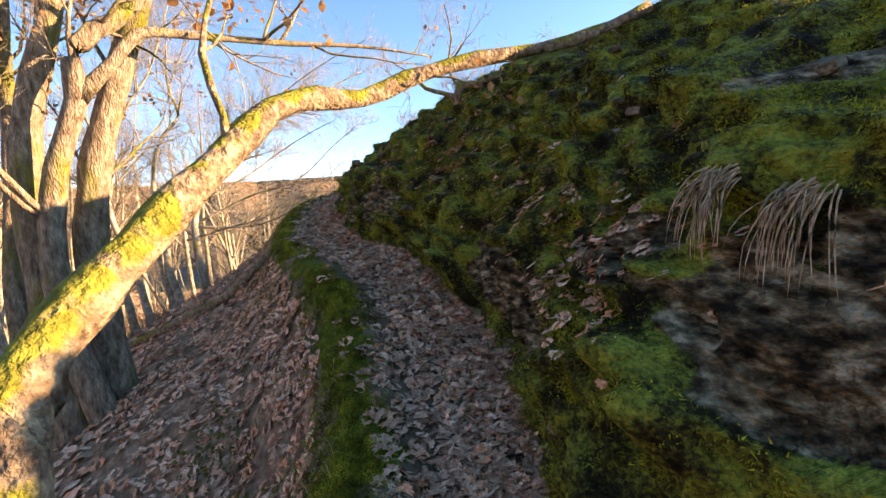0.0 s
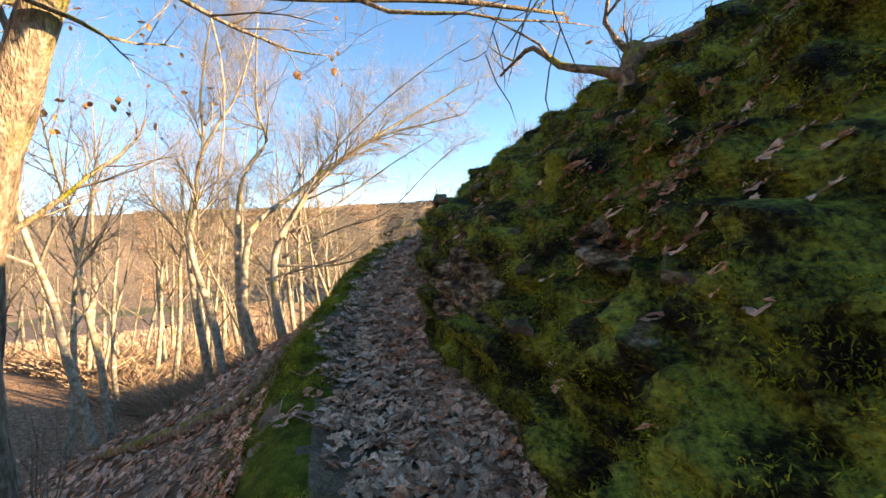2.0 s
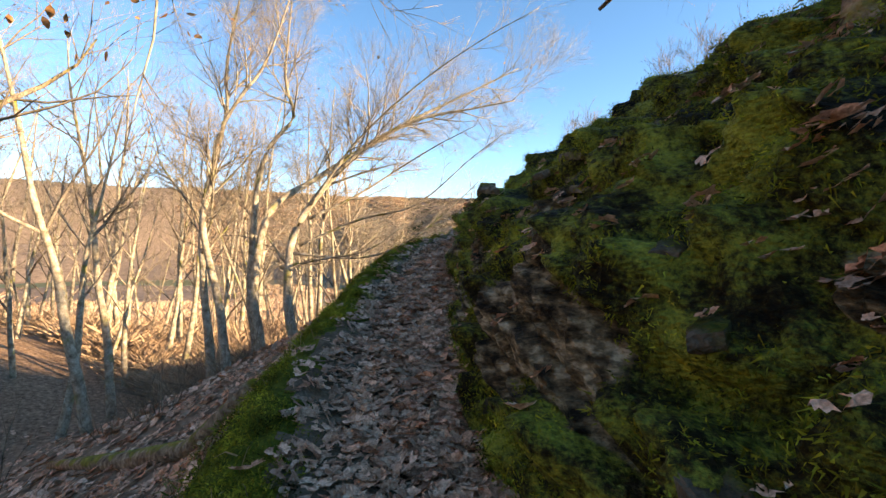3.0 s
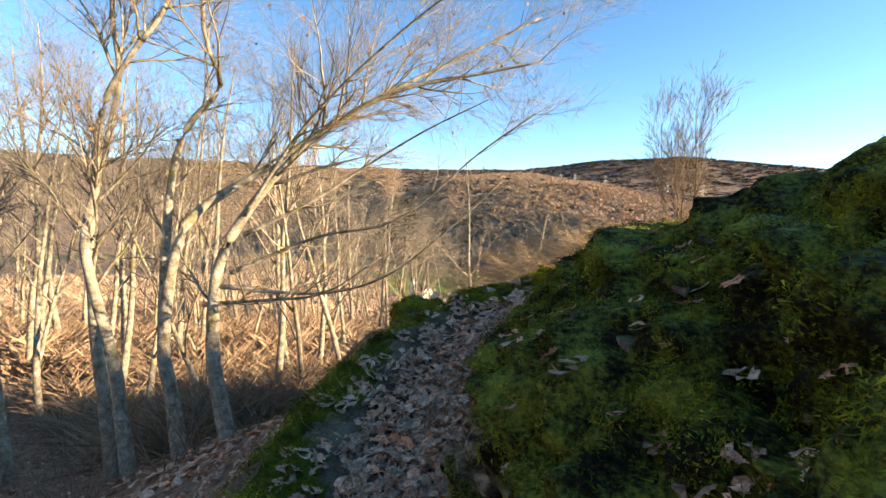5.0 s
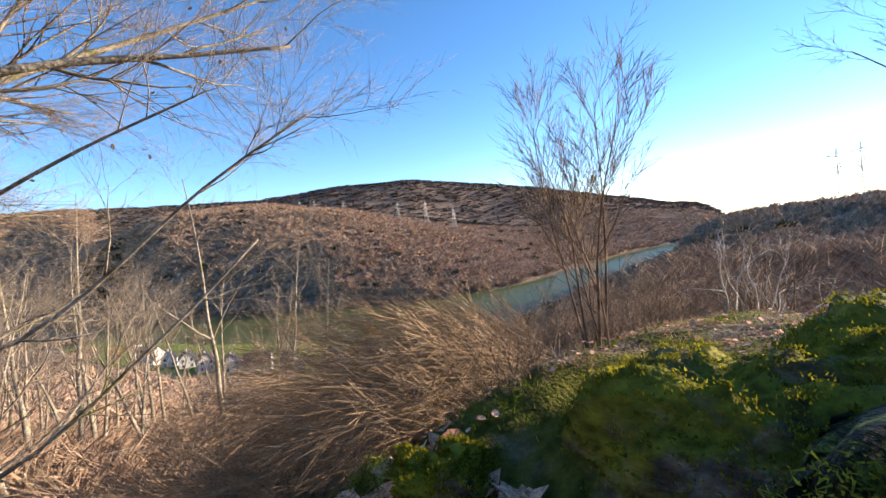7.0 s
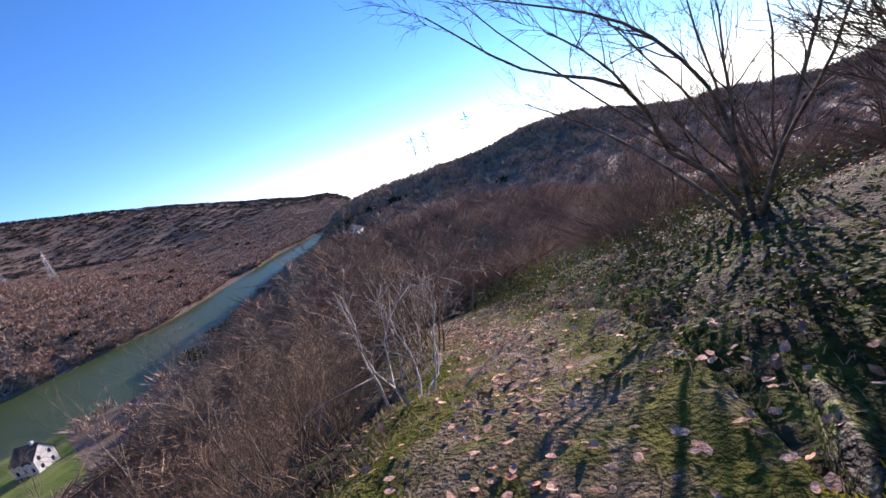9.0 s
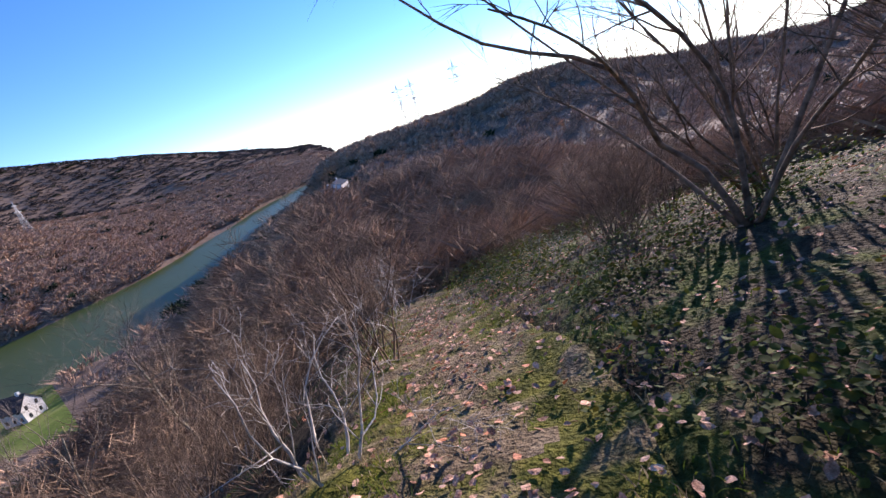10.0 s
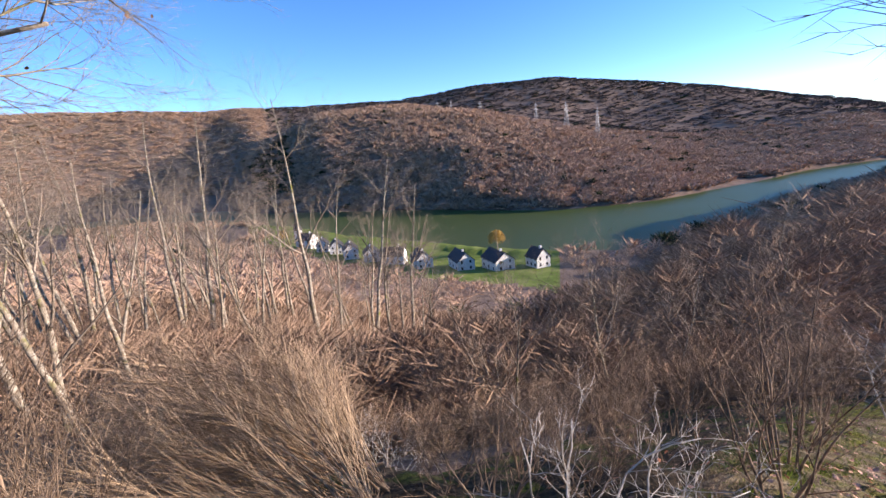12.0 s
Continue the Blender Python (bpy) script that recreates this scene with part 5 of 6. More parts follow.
def near_shrubs():
    rng = random.Random(77)
    brown = [shrub_template("brown_shrub", k, lab, h, n, sp, M_SHRUB, SPEC_SHRUB, 0.014) for k, (lab, h, n, sp) in enumerate((("dense bare brown shrub on the steep slope", 1.7, 7, 0.5), ("low tangled brown shrub on the slope", 1.1, 8, 0.9), ("tall bare brown shrub with upright stems", 2.3, 6, 0.35)))]
    straw = [shrub_template("broom_shrub", 20 + k, lab, h, n, sp, M_STRAW, SPEC_STRAW, 0.009, lift=-0.03) for k, (lab, h, n, sp) in enumerate((("straw-coloured bush of fine arching twigs", 1.3, 12, 0.9), ("dry straw-yellow bush leaning downhill", 1.0, 12, 1.2)))]
    white = [shrub_template("thorn_bush", 40 + k, lab, h, n, sp, M_WHITE_TWIG, SPEC_WHITE, 0.013, wob=0.36, lift=0.03) for k, (lab, h, n, sp) in enumerate((("bush of pale bleached crooked branches beside the path", 1.15, 7, 1.5), ("bare grey bush with crooked branches", 1.3, 6, 0.6)))]
    brown_far = [shrub_template("brown_shrub", 80 + k, lab, h, n, sp, M_SHRUB, SPEC_FAR, 0.012) for k, (lab, h, n, sp) in enumerate((("bare brown shrub in the thicket below", 1.7, 6, 0.5), ("low tangled shrub in the thicket below", 1.2, 7, 0.9), ("upright bare brown shrub in the thicket below", 2.3, 6, 0.35)))]
    straw_far = [shrub_template("broom_shrub", 90, "straw-coloured bush in the thicket below", 1.3, 9, 0.9, M_STRAW, SPEC_FAR_STRAW, 0.009, lift=-0.03)]
    white_far = [shrub_template("thorn_bush", 95, "pale crooked bush in the thicket below", 1.3, 5, 0.7, M_WHITE_TWIG, SPEC_FAR, 0.011)]
    broom = [shrub_template("broom_shrub", 98, "dense straw-coloured broom bush arching over the slope", 1.5, 22, 0.75, M_STRAW, SPEC_BROOM, 0.008, lift=-0.05, bias=(-1.7, 0.15))]
    temps = {"b": brown, "s": straw, "w": white, "B": brown_far, "S": straw_far, "W": white_far, "h": broom}
    used = {id(t): False for q in temps.values() for t in q}

    def put(kind, i, x, y, k, tilt=8, turn=None, lean=None):
        t = temps[kind][i % len(temps[kind])]
        ax, ay = lean or (rng.uniform(-tilt, tilt), rng.uniform(-tilt, tilt))
        m = pose(x, y, gz(x, y) - 0.03, ax, ay, rng.uniform(0, 360) if turn is None else turn) @ Matrix.Scale(k, 4)
        if not used[id(t)]:
            used[id(t)] = True
            t.matrix_world = m
        else:
            copy_thing(t, m)

    # set ones, each seen close
    for kind, i, x, y, k in (("w", 0, 1.3, 11.6, 0.8), ("b", 1, 0.9, 12.3, 0.7), ("b", 1, 1.5, 12.6, 0.75), ("b", 1, 0.6, 12.8, 0.8), ("b", 1, 2.0, 12.2, 0.55), ("b", 0, 2.6, 12.4, 0.8), ("b", 2, 3.0, 12.9, 0.75), ("b", 0, 3.6, 13.5, 0.8), ("b", 1, 1.7, 13.0, 0.9), ("b", 0, 1.2, 13.4, 0.8), ("w", 1, 5.2, 14.3, 0.9), ("w", 0, 1.6, 14.4, 0.8),
                             ("h", 0, 0.2, 12.25, 1.1), ("h", 0, -0.5, 12.45, 1.15), ("h", 0, 0.25, 12.75, 1.2), ("h", 0, -1.3, 12.8, 1.2), ("h", 0, -0.3, 13.3, 1.2), ("h", 0, -2.1, 13.0, 1.2), ("b", 2, -1.9, 14.4, 1.3), ("b", 2, -3.0, 14.0, 1.4), ("b", 0, -1.1, 15.0, 1.4), ("b", 2, -2.5, 15.8, 1.5), ("s", 0, -2.6, 12.6, 0.8), ("s", 1, -2.2, 14.2, 1.0),
                             ("b", 0, 4.6, 14.6, 0.9), ("b", 1, 2.3, 13.4, 0.9), ("b", 0, 3.0, 14.4, 1.0), ("b", 2, 2.6, 15.6, 1.0), ("b", 0, 6.8, 12.9, 1.0), ("b", 1, 3.3, 10.6, 0.55), ("b", 2, 5.4, 8.6, 1.0), ("b", 0, 5.2, 11.0, 0.7), ("b", 0, 6.2, 10.6, 1.2), ("b", 2, 6.9, 9.6, 1.1), ("b", 0, 7.5, 10.8, 1.3), ("b", 0, 5.3, 10.9, 0.7), ("b", 0, 4.6, 10.9, 0.9), ("b", 0, 5.6, 11.3, 0.9), ("b", 2, 6.4, 11.0, 0.9), ("b", 1, -0.95, 10.95, 0.45), ("b", 1, -0.2, 11.35, 0.5), ("b", 0, 0.3, 11.55, 0.35),
                             ("b", 1, -1.65, 11.5, 0.75), ("b", 1, -1.0, 11.1, 0.6), ("b", 0, -2.2, 12.2, 0.7)):
        put(kind, i, x, y, k, turn=rng.uniform(-25, 25) if kind == "h" else None)
    # the thicket on both sides of the way down and below the corner
    places = []
    n = 0
    while len(places) < 330 and n < 20000:
        n += 1
        a = radians(rng.uniform(-75, 100))
        r = 3.0 + 42 * rng.random() ** 1.1
        x, y = 0.3 + r * math.sin(a), 10.2 + r * math.cos(a)
        s, d, z = way_frame([x], [y])
        if (-0.95 < d[0] < 1.3 and s[0] < S_CORNER + 10) or (d[0] > 0 and s[0] < S_CORNER + 3.5) or (r < 8 and a < radians(-50)) or (d[0] < 0 and s[0] < S_CORNER - 2 and d[0] > -4):
            continue
        if math.hypot(x - 1.2, y - 12.4) < 1.5 or (math.hypot(x - 0.8, y - 10.1) < 4.6 and az_c(x, y) < 12):
            continue
        if a > radians(20) and d[0] < 0 and d[0] > -1.5 and s[0] < S_CORNER + 5:
            continue
        if all((x - u) ** 2 + (y - v) ** 2 > 0.5 + 0.03 * r for u, v in places):
            places.append((x, y))
    for i, (x, y) in enumerate(places):
        az = math.degrees(math.atan2(x, y - 10))
        u = rng.random()
        kind = "s" if (az < 8 and u < 0.25) or u < 0.06 else ("w" if u > 0.86 else "b")
        if math.hypot(x - 0.3, y - 10.2) > 11:
            kind = kind.upper()
        on_bank = way_frame([x], [y])[1][0] > 0 and math.hypot(x - 0.8, y - 10.1) < 14
        put(kind, i, x, y, rng.uniform(0.45, 0.75) if on_bank else rng.uniform(0.75, 1.25))

    # a slender many-stemmed birch at the corner and two on the rock
    b = shrub_template("birch_sapling", 60, "slender bare birch with many thin upright stems at the cliff edge", 1.55, 6, 0.09, M_SHRUB, SPEC_BIRCH, 0.012, "birches", 0.07, "tree", wob=0.12)
    b.matrix_world = pose(-0.45, 11.0, gz(-0.45, 11.0) - 0.05, -3, 3, 0) @ Matrix.Scale(0.85, 4)
    for x, y, k in ((0.95, 9.5, 1.15), (1.7, 9.3, 1.2)):
        copy_thing(b, pose(x, y, gz(x, y) - 0.1, 0, -8, rng.uniform(0, 360)) @ Matrix.Scale(k, 4))
    # the tall bush that leans in from beyond the path
    t = shrub_template("tall_shrub", 70, "tall leaning bare bush with long crooked dark branches", 3.6, 7, 0.25, M_SHRUB, [((7, 9), 1.1, 0.6, 0.2, 0.05, 6, 4, 0.2), ((6, 8), 0.55, 0.6, 0.22, 0.04, 4, 3, 0.15), ((4, 5), 0.28, 0.6, 0.25, 0.03, 3, 3, 0.15)], 0.024, "shrubs on the slope", 0.02, "shrub", (-0.45, 0.5))
    t.matrix_world = pose(5.3, 9.6, gz(5.3, 9.6) - 0.1)
    # the crooked bush over the bank, bowing towards the open side
    o = (3.6, 9.9, gz(3.6, 9.9) - 0.1)
    boughs = [([o, (3.55, 10.13, 2.68), (3.5, 10.35, 2.9), (3.0, 10.5, 3.45), (2.6, 11.0, 3.75), (2.3, 11.4, 4.2)], 0.028, 0.004, 7), ([o, (3.5, 9.95, 2.9), (3.4, 10.05, 3.3), (3.1, 10.3, 3.7), (2.9, 10.6, 3.95), (2.5, 11.1, 4.2)], 0.024, 0.004, 6),
              ([(3.05, 10.48, 3.4), (2.6, 10.5, 3.55), (2.1, 10.55, 3.68), (1.62, 10.58, 3.74)], 0.012, 0.003, 5), ([o, (3.7, 9.6, 2.9), (3.6, 9.4, 3.5), (3.3, 9.3, 4.1)], 0.024, 0.005, 6), ([o, (3.9, 10.4, 2.7), (3.9, 10.9, 3.2), (3.7, 11.4, 3.6)], 0.022, 0.005, 6), ([o, (3.3, 9.7, 2.8), (2.8, 9.5, 3.3), (2.3, 9.4, 3.9)], 0.02, 0.004, 6)]
    stem_tree("crooked_bush", rng, boughs, [((7, 9), 0.6, 0.65, 0.25, 0.1, 5, 3, 0.3), ((5, 7), 0.32, 0.6, 0.25, 0.06, 3, 3, 0.2), ((4, 5), 0.16, 0.6, 0.25, 0.04, 1, 3, 0.2)], M_SHRUB, M_SHRUB, "tall crooked bare bush bowing over the grassy bank", "shrub", "shrubs on the slope", split=False)
    # small shrubs under the trees
    for i in range(22):
        put("B", i, rng.uniform(-10, -4.5), rng.uniform(6.0, 14.5), rng.uniform(0.4, 0.8))
    # thin trees standing out of the thicket below
    temps2 = [wood_template(10 + k, h, "thin bare tree standing in the shrubs") for k, h in enumerate((4.5, 5.5))]
    spots = [(1.65, 17.7), (4.0, 19.0), (-3.0, 22.0), (6.5, 21.5), (9.0, 24.0), (-1.0, 27.0), (12.5, 26.0), (2.5, 30.0), (8.5, 31.0), (15.5, 31), (5, 38), (-6, 33), (12, 37), (-2, 44)]
    for q, (x, y) in zip(temps2, spots[:2]):
        set_down(q, x, y, 0.7, rng)
    scatter(temps2, spots[2:], rng, 0.7, 1.0)


near_shrubs()


# ---- the gnarled little oak on top of the rock ----
def rock_oak():
    rng = random.Random(9)
    o = Vector((0.45, 5.7, 2.35))
    stems = [([(0.45, 5.7, 2.3), (0.42, 5.7, 2.6), (0.45, 5.72, 2.9), (0.5, 5.75, 3.05)], 0.085, 0.06, 9),
             ([(0.44, 5.7, 2.85), (0.25, 5.85, 2.98), (0.05, 6.0, 3.1), (-0.12, 6.1, 3.3), (-0.25, 6.25, 3.3), (-0.4, 6.4, 3.25)], 0.04, 0.01, 7),
             ([(0.5, 5.74, 3.0), (0.7, 5.72, 3.02), (0.95, 5.7, 3.1), (1.3, 5.8, 3.1), (1.7, 5.9, 3.3)], 0.05, 0.012, 7),
             ([(0.48, 5.74, 2.98), (0.35, 5.9, 3.3), (0.45, 6.0, 3.7), (0.4, 6.1, 4.2)], 0.025, 0.006, 6)]
    spec = [((4, 6), 0.7, 0.8, 0.3, 0.1, 5, 4, 0.3), ((3, 5), 0.35, 0.7, 0.3, 0.05, 4, 3, 0.2), ((2, 3), 0.2, 0.7, 0.3, 0.03, 3, 3, 0.2)]
    stem_tree("stunted_oak", rng, stems, spec, M_BRANCH_MOSS, M_TWIG, "stunted gnarled oak with mossy limbs on the rock", "tree")


rock_oak()


# ---- fallen leaves ----
def surface_at(s, d):
    """Places on the path's side of the ground for lengths along and distances right of the path, with normals."""
    cx, cy = np.interp(s, WAY_LEN, WAY_S[:, 0]), np.interp(s, WAY_LEN, WAY_S[:, 1])
    tx, ty = np.interp(s, WAY_LEN, _tan[:, 0]), np.interp(s, WAY_LEN, _tan[:, 1])
    x, y = cx + d * ty, cy - d * tx
    z = ground_z(x, y, False)
    e = 0.04
    gx, gy = (ground_z(x + e, y, False) - z) / e, (ground_z(x, y + e, False) - z) / e
    return x, y, z, -gx, -gy, np.ones(len(x))


def fallen_leaves():
    rng = np.random.default_rng(8)
    # on the path, thick against the rock's foot
    n = 9000
    s = rng.uniform(2.2, S_CORNER + 0.5, n)
    d = 0.5 - np.abs(rng.normal(0, 0.42, n))
    sel = d > -0.42 + 0.12 * rng.normal(0, 1, n)
    sets = [(s[sel], d[sel])]
    n = 9500
    s = rng.uniform(0.5, S_CORNER + 0.8, n)
    d = -0.72 - 5.0 * rng.random(n) ** 1.2
    sets.append((s, d))
    n = 800
    s = S_CORNER + rng.uniform(1.5, 8.0, n)
    d = rng.normal(0.25, 0.9, n)
    sets.append((s, d))
    n = 900
    s = S_CORNER + rng.uniform(-1.0, 1.5, n)
    d = rng.uniform(-3.2, -0.6, n)
    sets.append((s, d))
    n = 450
    sets.append((S_CORNER + rng.uniform(-0.3, 2.2, n), rng.uniform(-1.5, -0.35, n)))
    n = 550
    s = S_CORNER + 1.9 + 6 * rng.random(n) ** 1.2
    sets.append((s, rng.normal(0.05, 0.2, n)))
    n = 2600
    sets.append((S_CORNER + rng.uniform(1.5, 9.5, n), rng.uniform(0.5, 5.0, n)))
    n = 5000
    s = rng.uniform(3.0, S_CORNER + 1.0, n)
    sets.append((s, -5.5 - 6.5 * rng.random(n)))
    s, d = np.concatenate([q[0] for q in sets]), np.concatenate([q[1] for q in sets])
    x, y, z, nx, ny, nz = surface_at(s, d)
    z = z + 0.018 + 0.03 * rng.random(len(x))
    size = rng.uniform(0.085, 0.165, len(x)) * np.where(s > S_CORNER + 0.5, 0.34, 1.0)
    near = (s > 2.6) & (s < 6.0) & (np.abs(d) < 0.42)
    ids = np.where(near)[0][:280]
    rest = np.ones(len(x), bool)
    rest[ids] = False
    lobed = rest & (d > -2.4) & (s < S_CORNER)
    rest &= ~lobed
    v, f = leaf_cloud(x[rest], y[rest], z[rest], nx[rest], ny[rest], nz[rest], size[rest], rng, True)
    tagged(new("leaf_litter", mesh("leaf_litter_slope", v, f, M_LEAF, True)), "brown fallen leaves covering the wooded slope", "leaves", kind="stuff")
    v, f = leaf_cloud(x[lobed], y[lobed], z[lobed], nx[lobed], ny[lobed], nz[lobed], size[lobed], rng)
    tagged(new("leaf_litter", mesh("leaf_litter", v, f, M_LEAF, True)), "carpet of curled brown fallen oak leaves", "leaves", kind="stuff")
    path = bpy.data.objects["path"]
    shapes = []
    for i in range(14):
        v, f = leaf_cloud(np.zeros(1), np.zeros(1), np.zeros(1), np.zeros(1), np.zeros(1), np.ones(1), np.ones(1) * 0.13, rng)
        shapes.append(mesh("fallen_leaf", v, f, M_LEAF, True))
    for i in ids:
        o = new("leaf", shapes[i % 14])
        o.parent = path
        o.location = (x[i], y[i], z[i])
        o.rotation_euler = (rng.uniform(-0.3, 0.3), rng.uniform(-0.3, 0.3), rng.uniform(0, 6.28))
    # lodged on the ledges of the rock
    n = 750
    s = np.concatenate([rng.normal(c, w, k) for c, w, k in ((4.9, 0.25, 70), (5.4, 0.5, 120), (7.4, 0.4, 160), (8.3, 0.6, 120), (9.6, 0.8, 110), (6.2, 1.5, 90), (11.0, 1.2, 80))])
    e = np.concatenate([rng.normal(c, w, k) for c, w, k in ((0.62, 0.05, 70), (0.78, 0.12, 120), (0.98, 0.18, 160), (1.5, 0.3, 120), (0.75, 0.2, 110), (0.9, 0.4, 90), (0.9, 0.3, 80))])
    x, y, z = rock_surface(s, e)
    z = z + 0.025
    v, f = leaf_cloud(x, y, z, -0.5 + 0 * x, 0.1 + 0 * x, np.ones(len(x)), rng.uniform(0.07, 0.13, len(x)), rng)
    tagged(new("leaf_litter", mesh("leaf_litter_rock", v, f, M_LEAF, True)), "fallen oak leaves caught on the ledges of the mossy rock", "leaves", kind="stuff")


fallen_leaves()


# ---- moss, grass and roots ----
def blades(x, y, z, way, length, width, rng, droop=0.0):
    m = len(x)
    p = np.stack([x, y, z], 1)
    t = way + rng.normal(0, 0.5, (m, 3))
    t /= np.linalg.norm(t, axis=1)[:, None]
    a = rng.uniform(0, 2 * np.pi, m)
    q = np.cross(t, np.stack([np.cos(a), np.sin(a), np.zeros(m)], 1))
    q /= np.linalg.norm(q, axis=1)[:, None] + 1e-9
    w, l = width[:, None], length[:, None]
    mid = p + t * l * 0.55
    tip = p + t * l + np.array([0, 0, -1.0]) * l * droop
    v = np.stack([p - q * w, p + q * w, mid + q * w * 0.7, mid - q * w * 0.7, tip], 1).reshape(-1, 3)
    b = (np.arange(m) * 5)[:, None]
    quads = (b + np.array([0, 1, 2, 3])).tolist()
    tris = (b + np.array([3, 2, 4])).tolist()
    return v.tolist(), quads + tris


def moss_clumps(x, y, z, nn, size, k, rng):
    """Clumps of moss, each a star of sprigs that lean out and hang over."""
    m = len(x)
    lean = nn[:, None] * rng.uniform(0.3, 1.3, (m, k, 1)) + rng.normal(0, 0.7, (m, k, 3)) + np.array([0, 0, -0.35]) * (1 - nn[:, None, 2:])
    lean /= np.linalg.norm(lean, axis=2)[..., None]
    p = np.stack([x, y, z], 1)[:, None] - nn[:, None] * 0.006 + rng.normal(0, 0.017, (m, k, 3))
    side = np.cross(lean, rng.normal(0, 1, (m, k, 3)))
    side *= (rng.uniform(0.0018, 0.0036, (m, k)) / (np.linalg.norm(side, axis=2) + 1e-9))[..., None]
    long = (size[:, None] * rng.uniform(0.5, 1.2, (m, k)))[..., None]
    tip = p + lean * long - np.array([0, 0, 0.3]) * long
    v = np.stack([p - side, p + side, tip], 2).reshape(-1, 3)
    return v, np.arange(len(v)).reshape(-1, 3)



def ground_cover():
    rng = np.random.default_rng(31)
    # moss on the outer shoulder of the path
    n = 12000
    s = rng.uniform(1.0, S_CORNER + 0.3, n)
    d = -0.5 + rng.normal(0, 0.13, n)
    keep = fbm(s, d, 1.7, 3, 1.4) + 0.3 * rng.normal(0, 1, n) > -0.2
    s, d = s[keep], d[keep]
    x, y, z, nx, ny, nz = surface_at(s, d)
    nn = np.stack([nx, ny, nz], 1)
    nn /= np.linalg.norm(nn, axis=1)[:, None]
    lump = 0.05 * np.sqrt(np.maximum(0.4 + fbm(x, y, 3.3, 2, 4.5), 0)) * smooth01(1 - np.abs(d + 0.5) / 0.34)
    v, f = moss_clumps(x, y, z + lump, nn, 0.012 + 0.016 * rng.random(len(x)), 20, rng)
    tagged(new("moss", mesh("moss_shoulder", v, f, M_MOSS_TUFT, False)), "bright green moss along the edge of the path", "moss", kind="stuff")
    # moss and grass on the rock
    n = 38000
    s = rng.uniform(s_at(0.6), S_CORNER + 0.7, n)
    e = up_face(0.1 + 3.3 * rng.random(n) ** 1.1)
    e = 0.3 + (e - 0.3) * np.interp(s, [S_CORNER - 4.5, S_CORNER - 1.2, S_CORNER + 0.75], [1.0, 0.5, 0.2])
    h = rock_height(s, e)
    keep = (slate_share(s, h) < rng.random(n) * 0.8) & (fbm(s, h, 6.0, 3, 4.0) + 0.4 * rng.normal(0, 1, n) > -0.3)
    s, e = s[keep], e[keep]
    x, y, z, nn = rock_normal(s, e)
    v, f = moss_clumps(x, y, z, nn, 0.012 + 0.02 * rng.random(len(x)) ** 1.5, 18, rng)
    tagged(new("moss", mesh("moss_rock", v, f, M_MOSS_TUFT, False)), "shaggy olive-green moss hanging over the slate rock", "moss", kind="stuff")
    # grass tufts
    for name, count, material, lo, hi, label, where in (("grass", 9000, M_GRASS, 0.05, 0.14, "thin green grass between moss and leaves", "path"), ("grass", 5200, M_DRY, 0.06, 0.16, "dry straw-coloured grass blades", "path"), ("grass", 15000, M_GRASS, 0.025, 0.07, "short green grass on the sunny path", "down"), ("grass", 12000, M_DRY, 0.03, 0.09, "short straw-coloured grass on the sunny path", "down")):
        if where == "path":
            s = rng.uniform(1.0, S_CORNER + 1.0, count)
            d = np.where(rng.random(count) < 0.5, -0.8 + rng.normal(0, 0.22, count), 0.5 + rng.normal(0, 0.05, count))
        else:
            s = S_CORNER + rng.uniform(0.5, 8, count)
            d = np.where(rng.random(count) < 0.6, -0.45 + rng.normal(0, 0.18, count), 0.7 + rng.normal(0, 0.5, count))
        keep = fbm(s, d, 8.0 + lo * 50, 3, 3.0) > 0.1
        s, d = s[keep], d[keep]
        x, y, z, nx, ny, nz = surface_at(s, d)
        v, f = blades(x, y, z, np.stack([nx * 0.5, ny * 0.5, nz], 1), rng.uniform(lo, hi, len(x)), rng.uniform(0.0015, 0.0035, len(x)), rng, 0.3)
        tagged(new(name, mesh(name, v, f, material, False)), label, "grass", kind="stuff")
    # bramble and ground ivy on the bank beside the way down
    n = 32000
    s = S_CORNER + 1.6 + 8 * rng.random(n) ** 1.3
    d = 0.75 + 0.3 * fbm(s, 0 * s, 12.0, 3, 1.3) + np.abs(rng.normal(0, 1.7, n))
    keep = fbm(s, d, 4.0, 3, 1.5) + 0.35 * rng.normal(0, 1, n) > -0.05
    s, d = s[keep], d[keep]
    x, y, z, nx, ny, nz = surface_at(s, d)
    m = 700
    sl, dl = np.concatenate([rng.normal(c, 0.22, m // 5) for c in (3.6, 4.2, 4.6, 5.3, 6.4)]), np.concatenate([rng.normal(c, 0.13, m // 5) for c in (-1.0, -1.35, -1.7, -1.2, -1.5)])
    x, y, z, nx, ny, nz = (np.concatenate(q) for q in zip((x, y, z, nx, ny, nz), surface_at(sl, dl)))
    size = rng.uniform(0.02, 0.045, len(x))
    v, f = leaf_cloud(x, y, z + 0.02 + 0.3 * rng.random(len(x)) ** 2, nx, ny, nz, size, rng, True)
    tagged(new("bramble", mesh("bramble", v, f, M_IVY, True)), "low glossy green bramble and ivy leaves on the bank", "undergrowth", kind="stuff")


ground_cover()


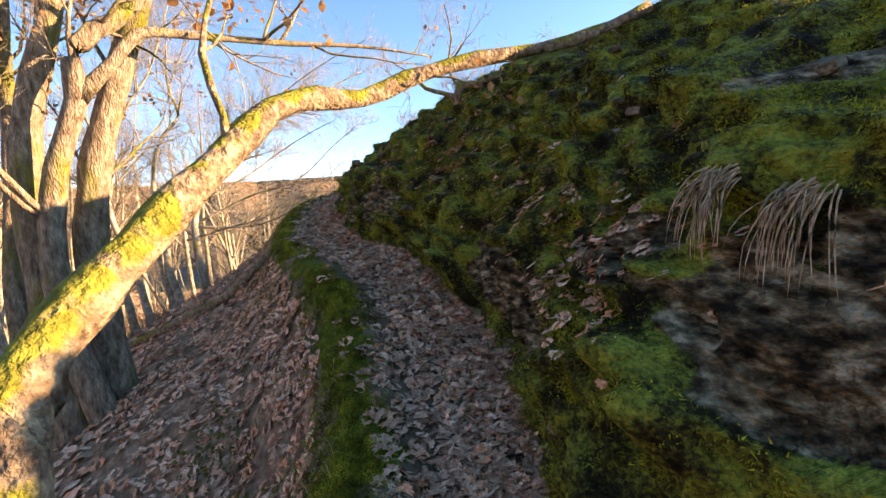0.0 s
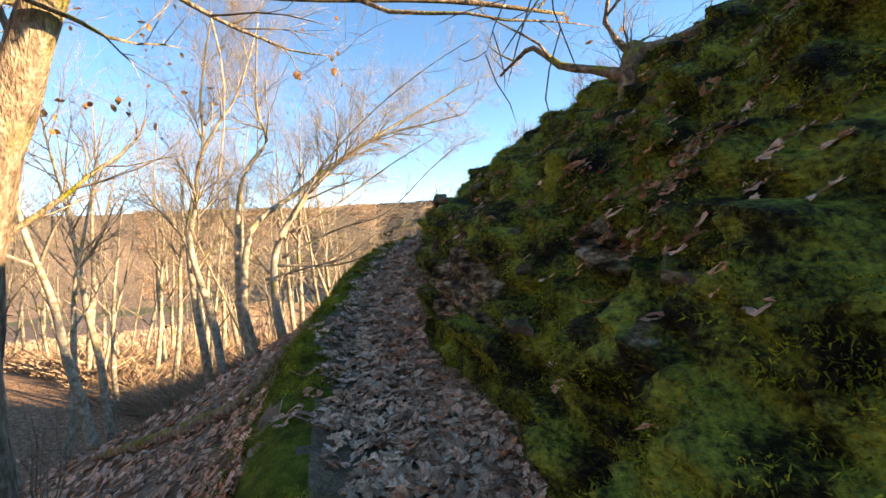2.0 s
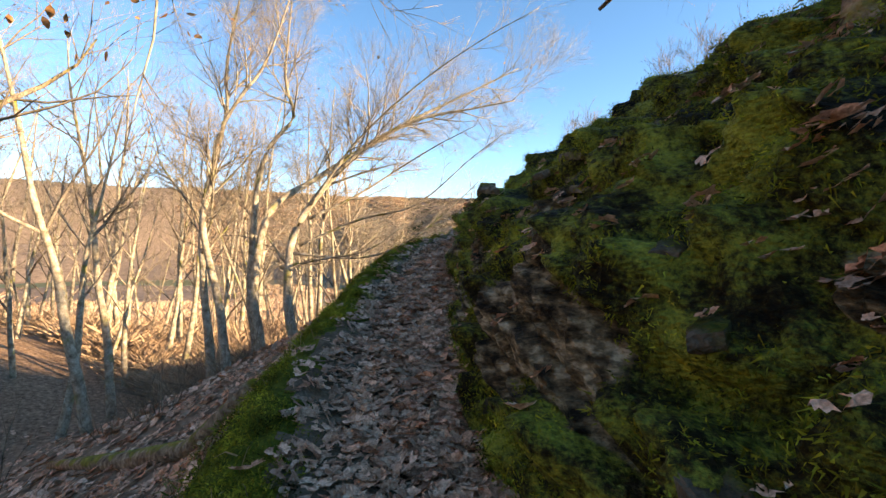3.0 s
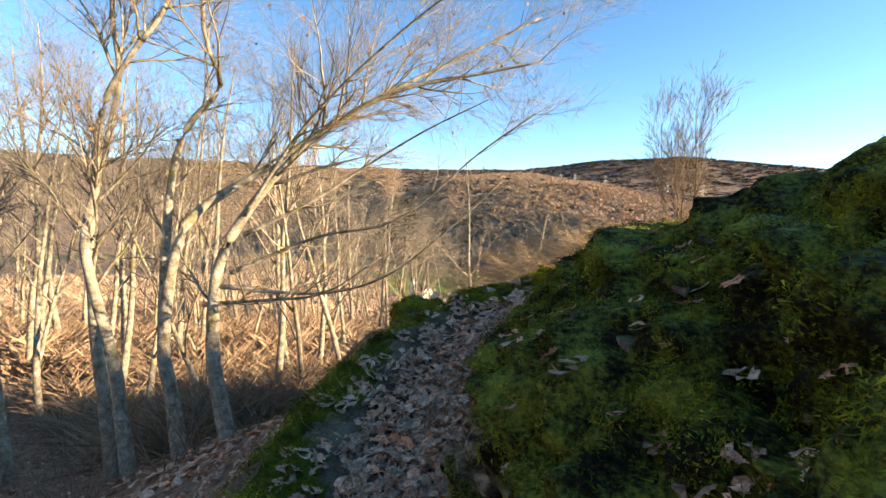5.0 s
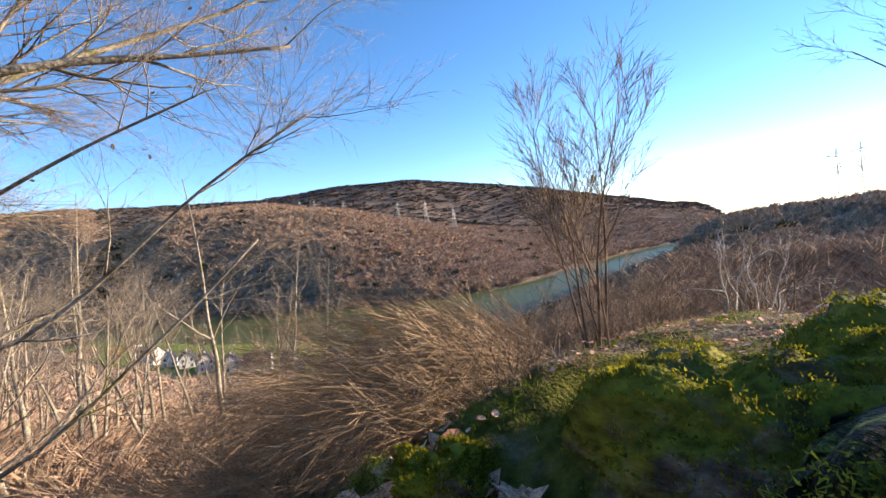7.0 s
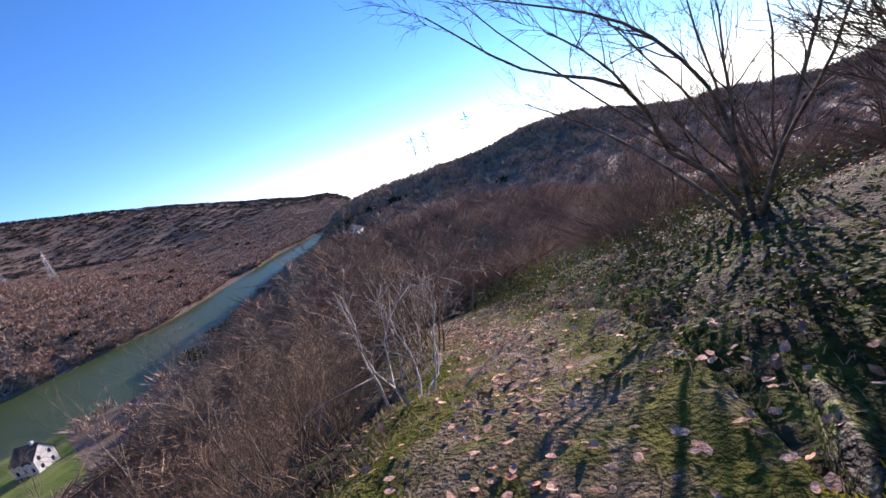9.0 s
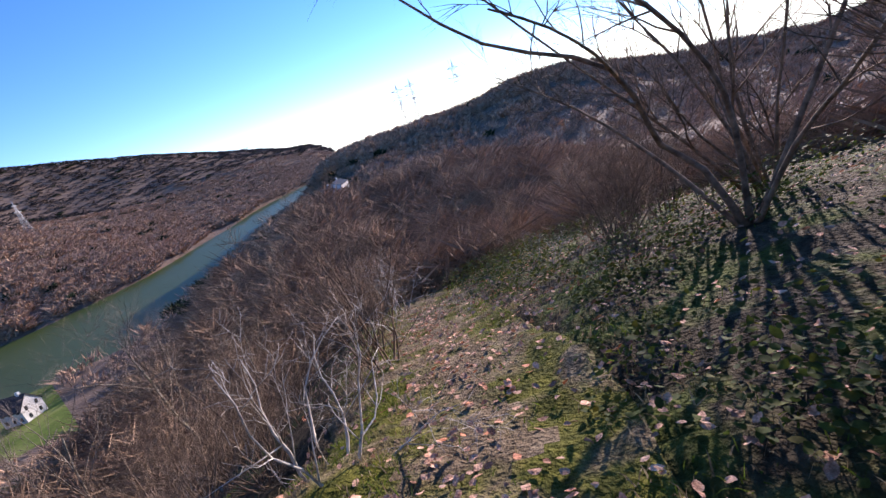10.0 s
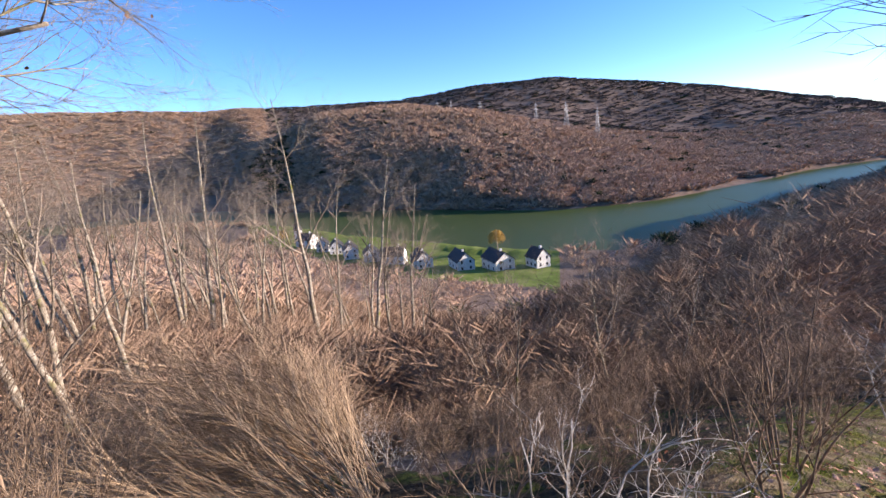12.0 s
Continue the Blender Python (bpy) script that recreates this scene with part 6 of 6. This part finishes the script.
def hanging_roots():
    rng = random.Random(14)
    for x, y, z, k in ((0.95, 1.45, 1.46, 1.0), (1.04, 1.22, 1.39, 1.05), (0.71, 2.09, 1.18, 0.45)):
        ob = thing("hanging_roots", "tuft of dry pale roots hanging down the rock", "roots", "dry root tufts", at=(x, y, z))
        t = Tubes()
        for _ in range(46):
            way = Vector((rng.uniform(-1.2, -0.5), rng.uniform(-0.6, 0.5), rng.uniform(-0.3, 0.4)))
            pts = bend(rng, Vector((rng.uniform(-0.03, 0.03), rng.uniform(-0.07, 0.07), rng.uniform(-0.02, 0.03))), way, k * rng.uniform(0.14, 0.34), 6, 0.12, -0.5)
            t.add(pts, [0.0034 * (1 - 0.6 * i / 6) for i in range(7)], 3)
        part("root_tuft", t.mesh("root_tuft", M_ROOT), ob)


hanging_roots()


# ---- mossy boulders and slabs at the corner ----
def boulder(x, y, top, sx, sy, sz, turn, label, seed, flat=0.35, moss=True):
    rng = np.random.default_rng(seed)
    nu, nv = 40, 24
    a = np.linspace(0, 2 * np.pi, nu, endpoint=False)
    b = np.linspace(-np.pi / 2, np.pi / 2, nv)
    bb, aa = np.meshgrid(b, a, indexing="ij")
    sq = lambda t, p: np.sign(t) * np.abs(t) ** p
    ux, uy, uz = sq(np.cos(aa), 0.9) * sq(np.cos(bb), flat), sq(np.sin(aa), 0.9) * sq(np.cos(bb), flat), sq(np.sin(bb), 0.75)
    k = 1 + 0.14 * fbm(ux * 2 + seed, uy * 2 + uz * 1.7, seed, 3, 1.2) + 0.035 * fbm(ux * 2 + seed, uy * 2 - uz * 3, seed + 2, 3, 5)
    px, py, pz = ux * k * sx, uy * k * sy, uz * k * sz
    c, s = math.cos(radians(turn)), math.sin(radians(turn))
    v = np.stack([x + px * c - py * s, y + px * s + py * c, top - sz + pz], -1).reshape(-1, 3)
    ob = new("boulder", mesh("boulder", v, np.array(grid_faces(nv, nu, True)), M_BOULDER))
    tagged(ob, label, "boulder", "mossy rocks at the corner")
    up = (uz.ravel() > 0.15)
    i = rng.choice(np.where(up)[0], 14000)
    p = v[i] + rng.normal(0, 0.045, (14000, 3)) * (sx, sy, 0.1)
    vv, ff = blades(p[:, 0], p[:, 1], p[:, 2] - 0.005, np.stack([ux.ravel()[i] * 0.5, uy.ravel()[i] * 0.5, np.ones(14000)], 1), rng.uniform(0.006, 0.017, 14000), rng.uniform(0.0018, 0.004, 14000), rng)
    part("moss", mesh("boulder_moss", vv, ff, M_MOSS_SUN, False), ob, "cushion of moss coloured as if sunlit")


boulder(-0.72, 9.95, 2.66, 0.36, 0.5, 0.42, 20, "broad slab of slate with sunlit yellow-green moss", 3, 0.5)
boulder(-0.05, 9.85, 2.74, 0.55, 0.4, 0.35, 0, "low mossy slab beside the trodden step", 5, 0.5)
boulder(-1.5, 10.42, 2.42, 0.17, 0.2, 0.28, 40, "small boulder capped with sun-toned moss at the path edge", 7, 0.5)
boulder(-2.02, 10.35, 2.26, 0.34, 0.2, 0.2, 15, "low mossy stone along the outer edge of the path", 9, 0.6)
boulder(-2.75, 10.6, 2.06, 0.3, 0.22, 0.22, -30, "mossy stone at the edge of the drop", 11, 0.4)


# ---- ferns along the brow of the rock ----
def fern_template():
    rng = random.Random(51)
    ob = thing("fern", "dark green fern growing from the rock", "fern", "ferns on the rock")
    for k in range(6):
        a = 2 * math.pi * k / 6 + rng.uniform(-0.4, 0.4)
        pts = bend(rng, Vector((0, 0, 0)), Vector((math.cos(a), math.sin(a), 0.9)), rng.uniform(0.16, 0.26), 9, 0.06, -0.13)
        v, f = [], []
        for i in range(1, 10):
            p, t = pts[i], (pts[i] - pts[i - 1]).normalized()
            q = t.cross(Vector((0, 0, 1))).normalized()
            l = 0.045 * math.sin(math.pi * min(1, (i + 1.5) / 11)) + 0.006
            for sgn in (-1, 1):
                b = len(v)
                tip = p + q * (sgn * l) + t * 0.012
                v += [tuple(p - t * 0.009), tuple(p + t * 0.009), tuple(tip + t * 0.004), tuple(tip - t * 0.006)]
                f.append((b, b + 1, b + 2, b + 3))
        part("frond", mesh("frond", v, f, M_FERN, False), ob)
    return ob


def ferns():
    rng = random.Random(52)
    t = fern_template()
    spots = [(rng.uniform(6.6, 9.2), rng.uniform(1.2, 2.3)) for _ in range(30)] + [(rng.uniform(3.8, 7.5), rng.uniform(0.5, 1.2)) for _ in range(12)] + [(4.9, 0.62), (4.6, 0.85), (4.4, 0.9), (5.0, 0.9)]
    for i, (s, e) in enumerate(spots):
        x, y, z = (float(q[0]) for q in rock_surface(np.array([s]), np.array([e])))
        m = pose(x, y, z, 0, -25 + rng.uniform(-15, 15), rng.uniform(0, 360)) @ Matrix.Scale(rng.uniform(0.45, 0.85), 4)
        if i == 0:
            t.matrix_world = m
        else:
            copy_thing(t, m)


ferns()
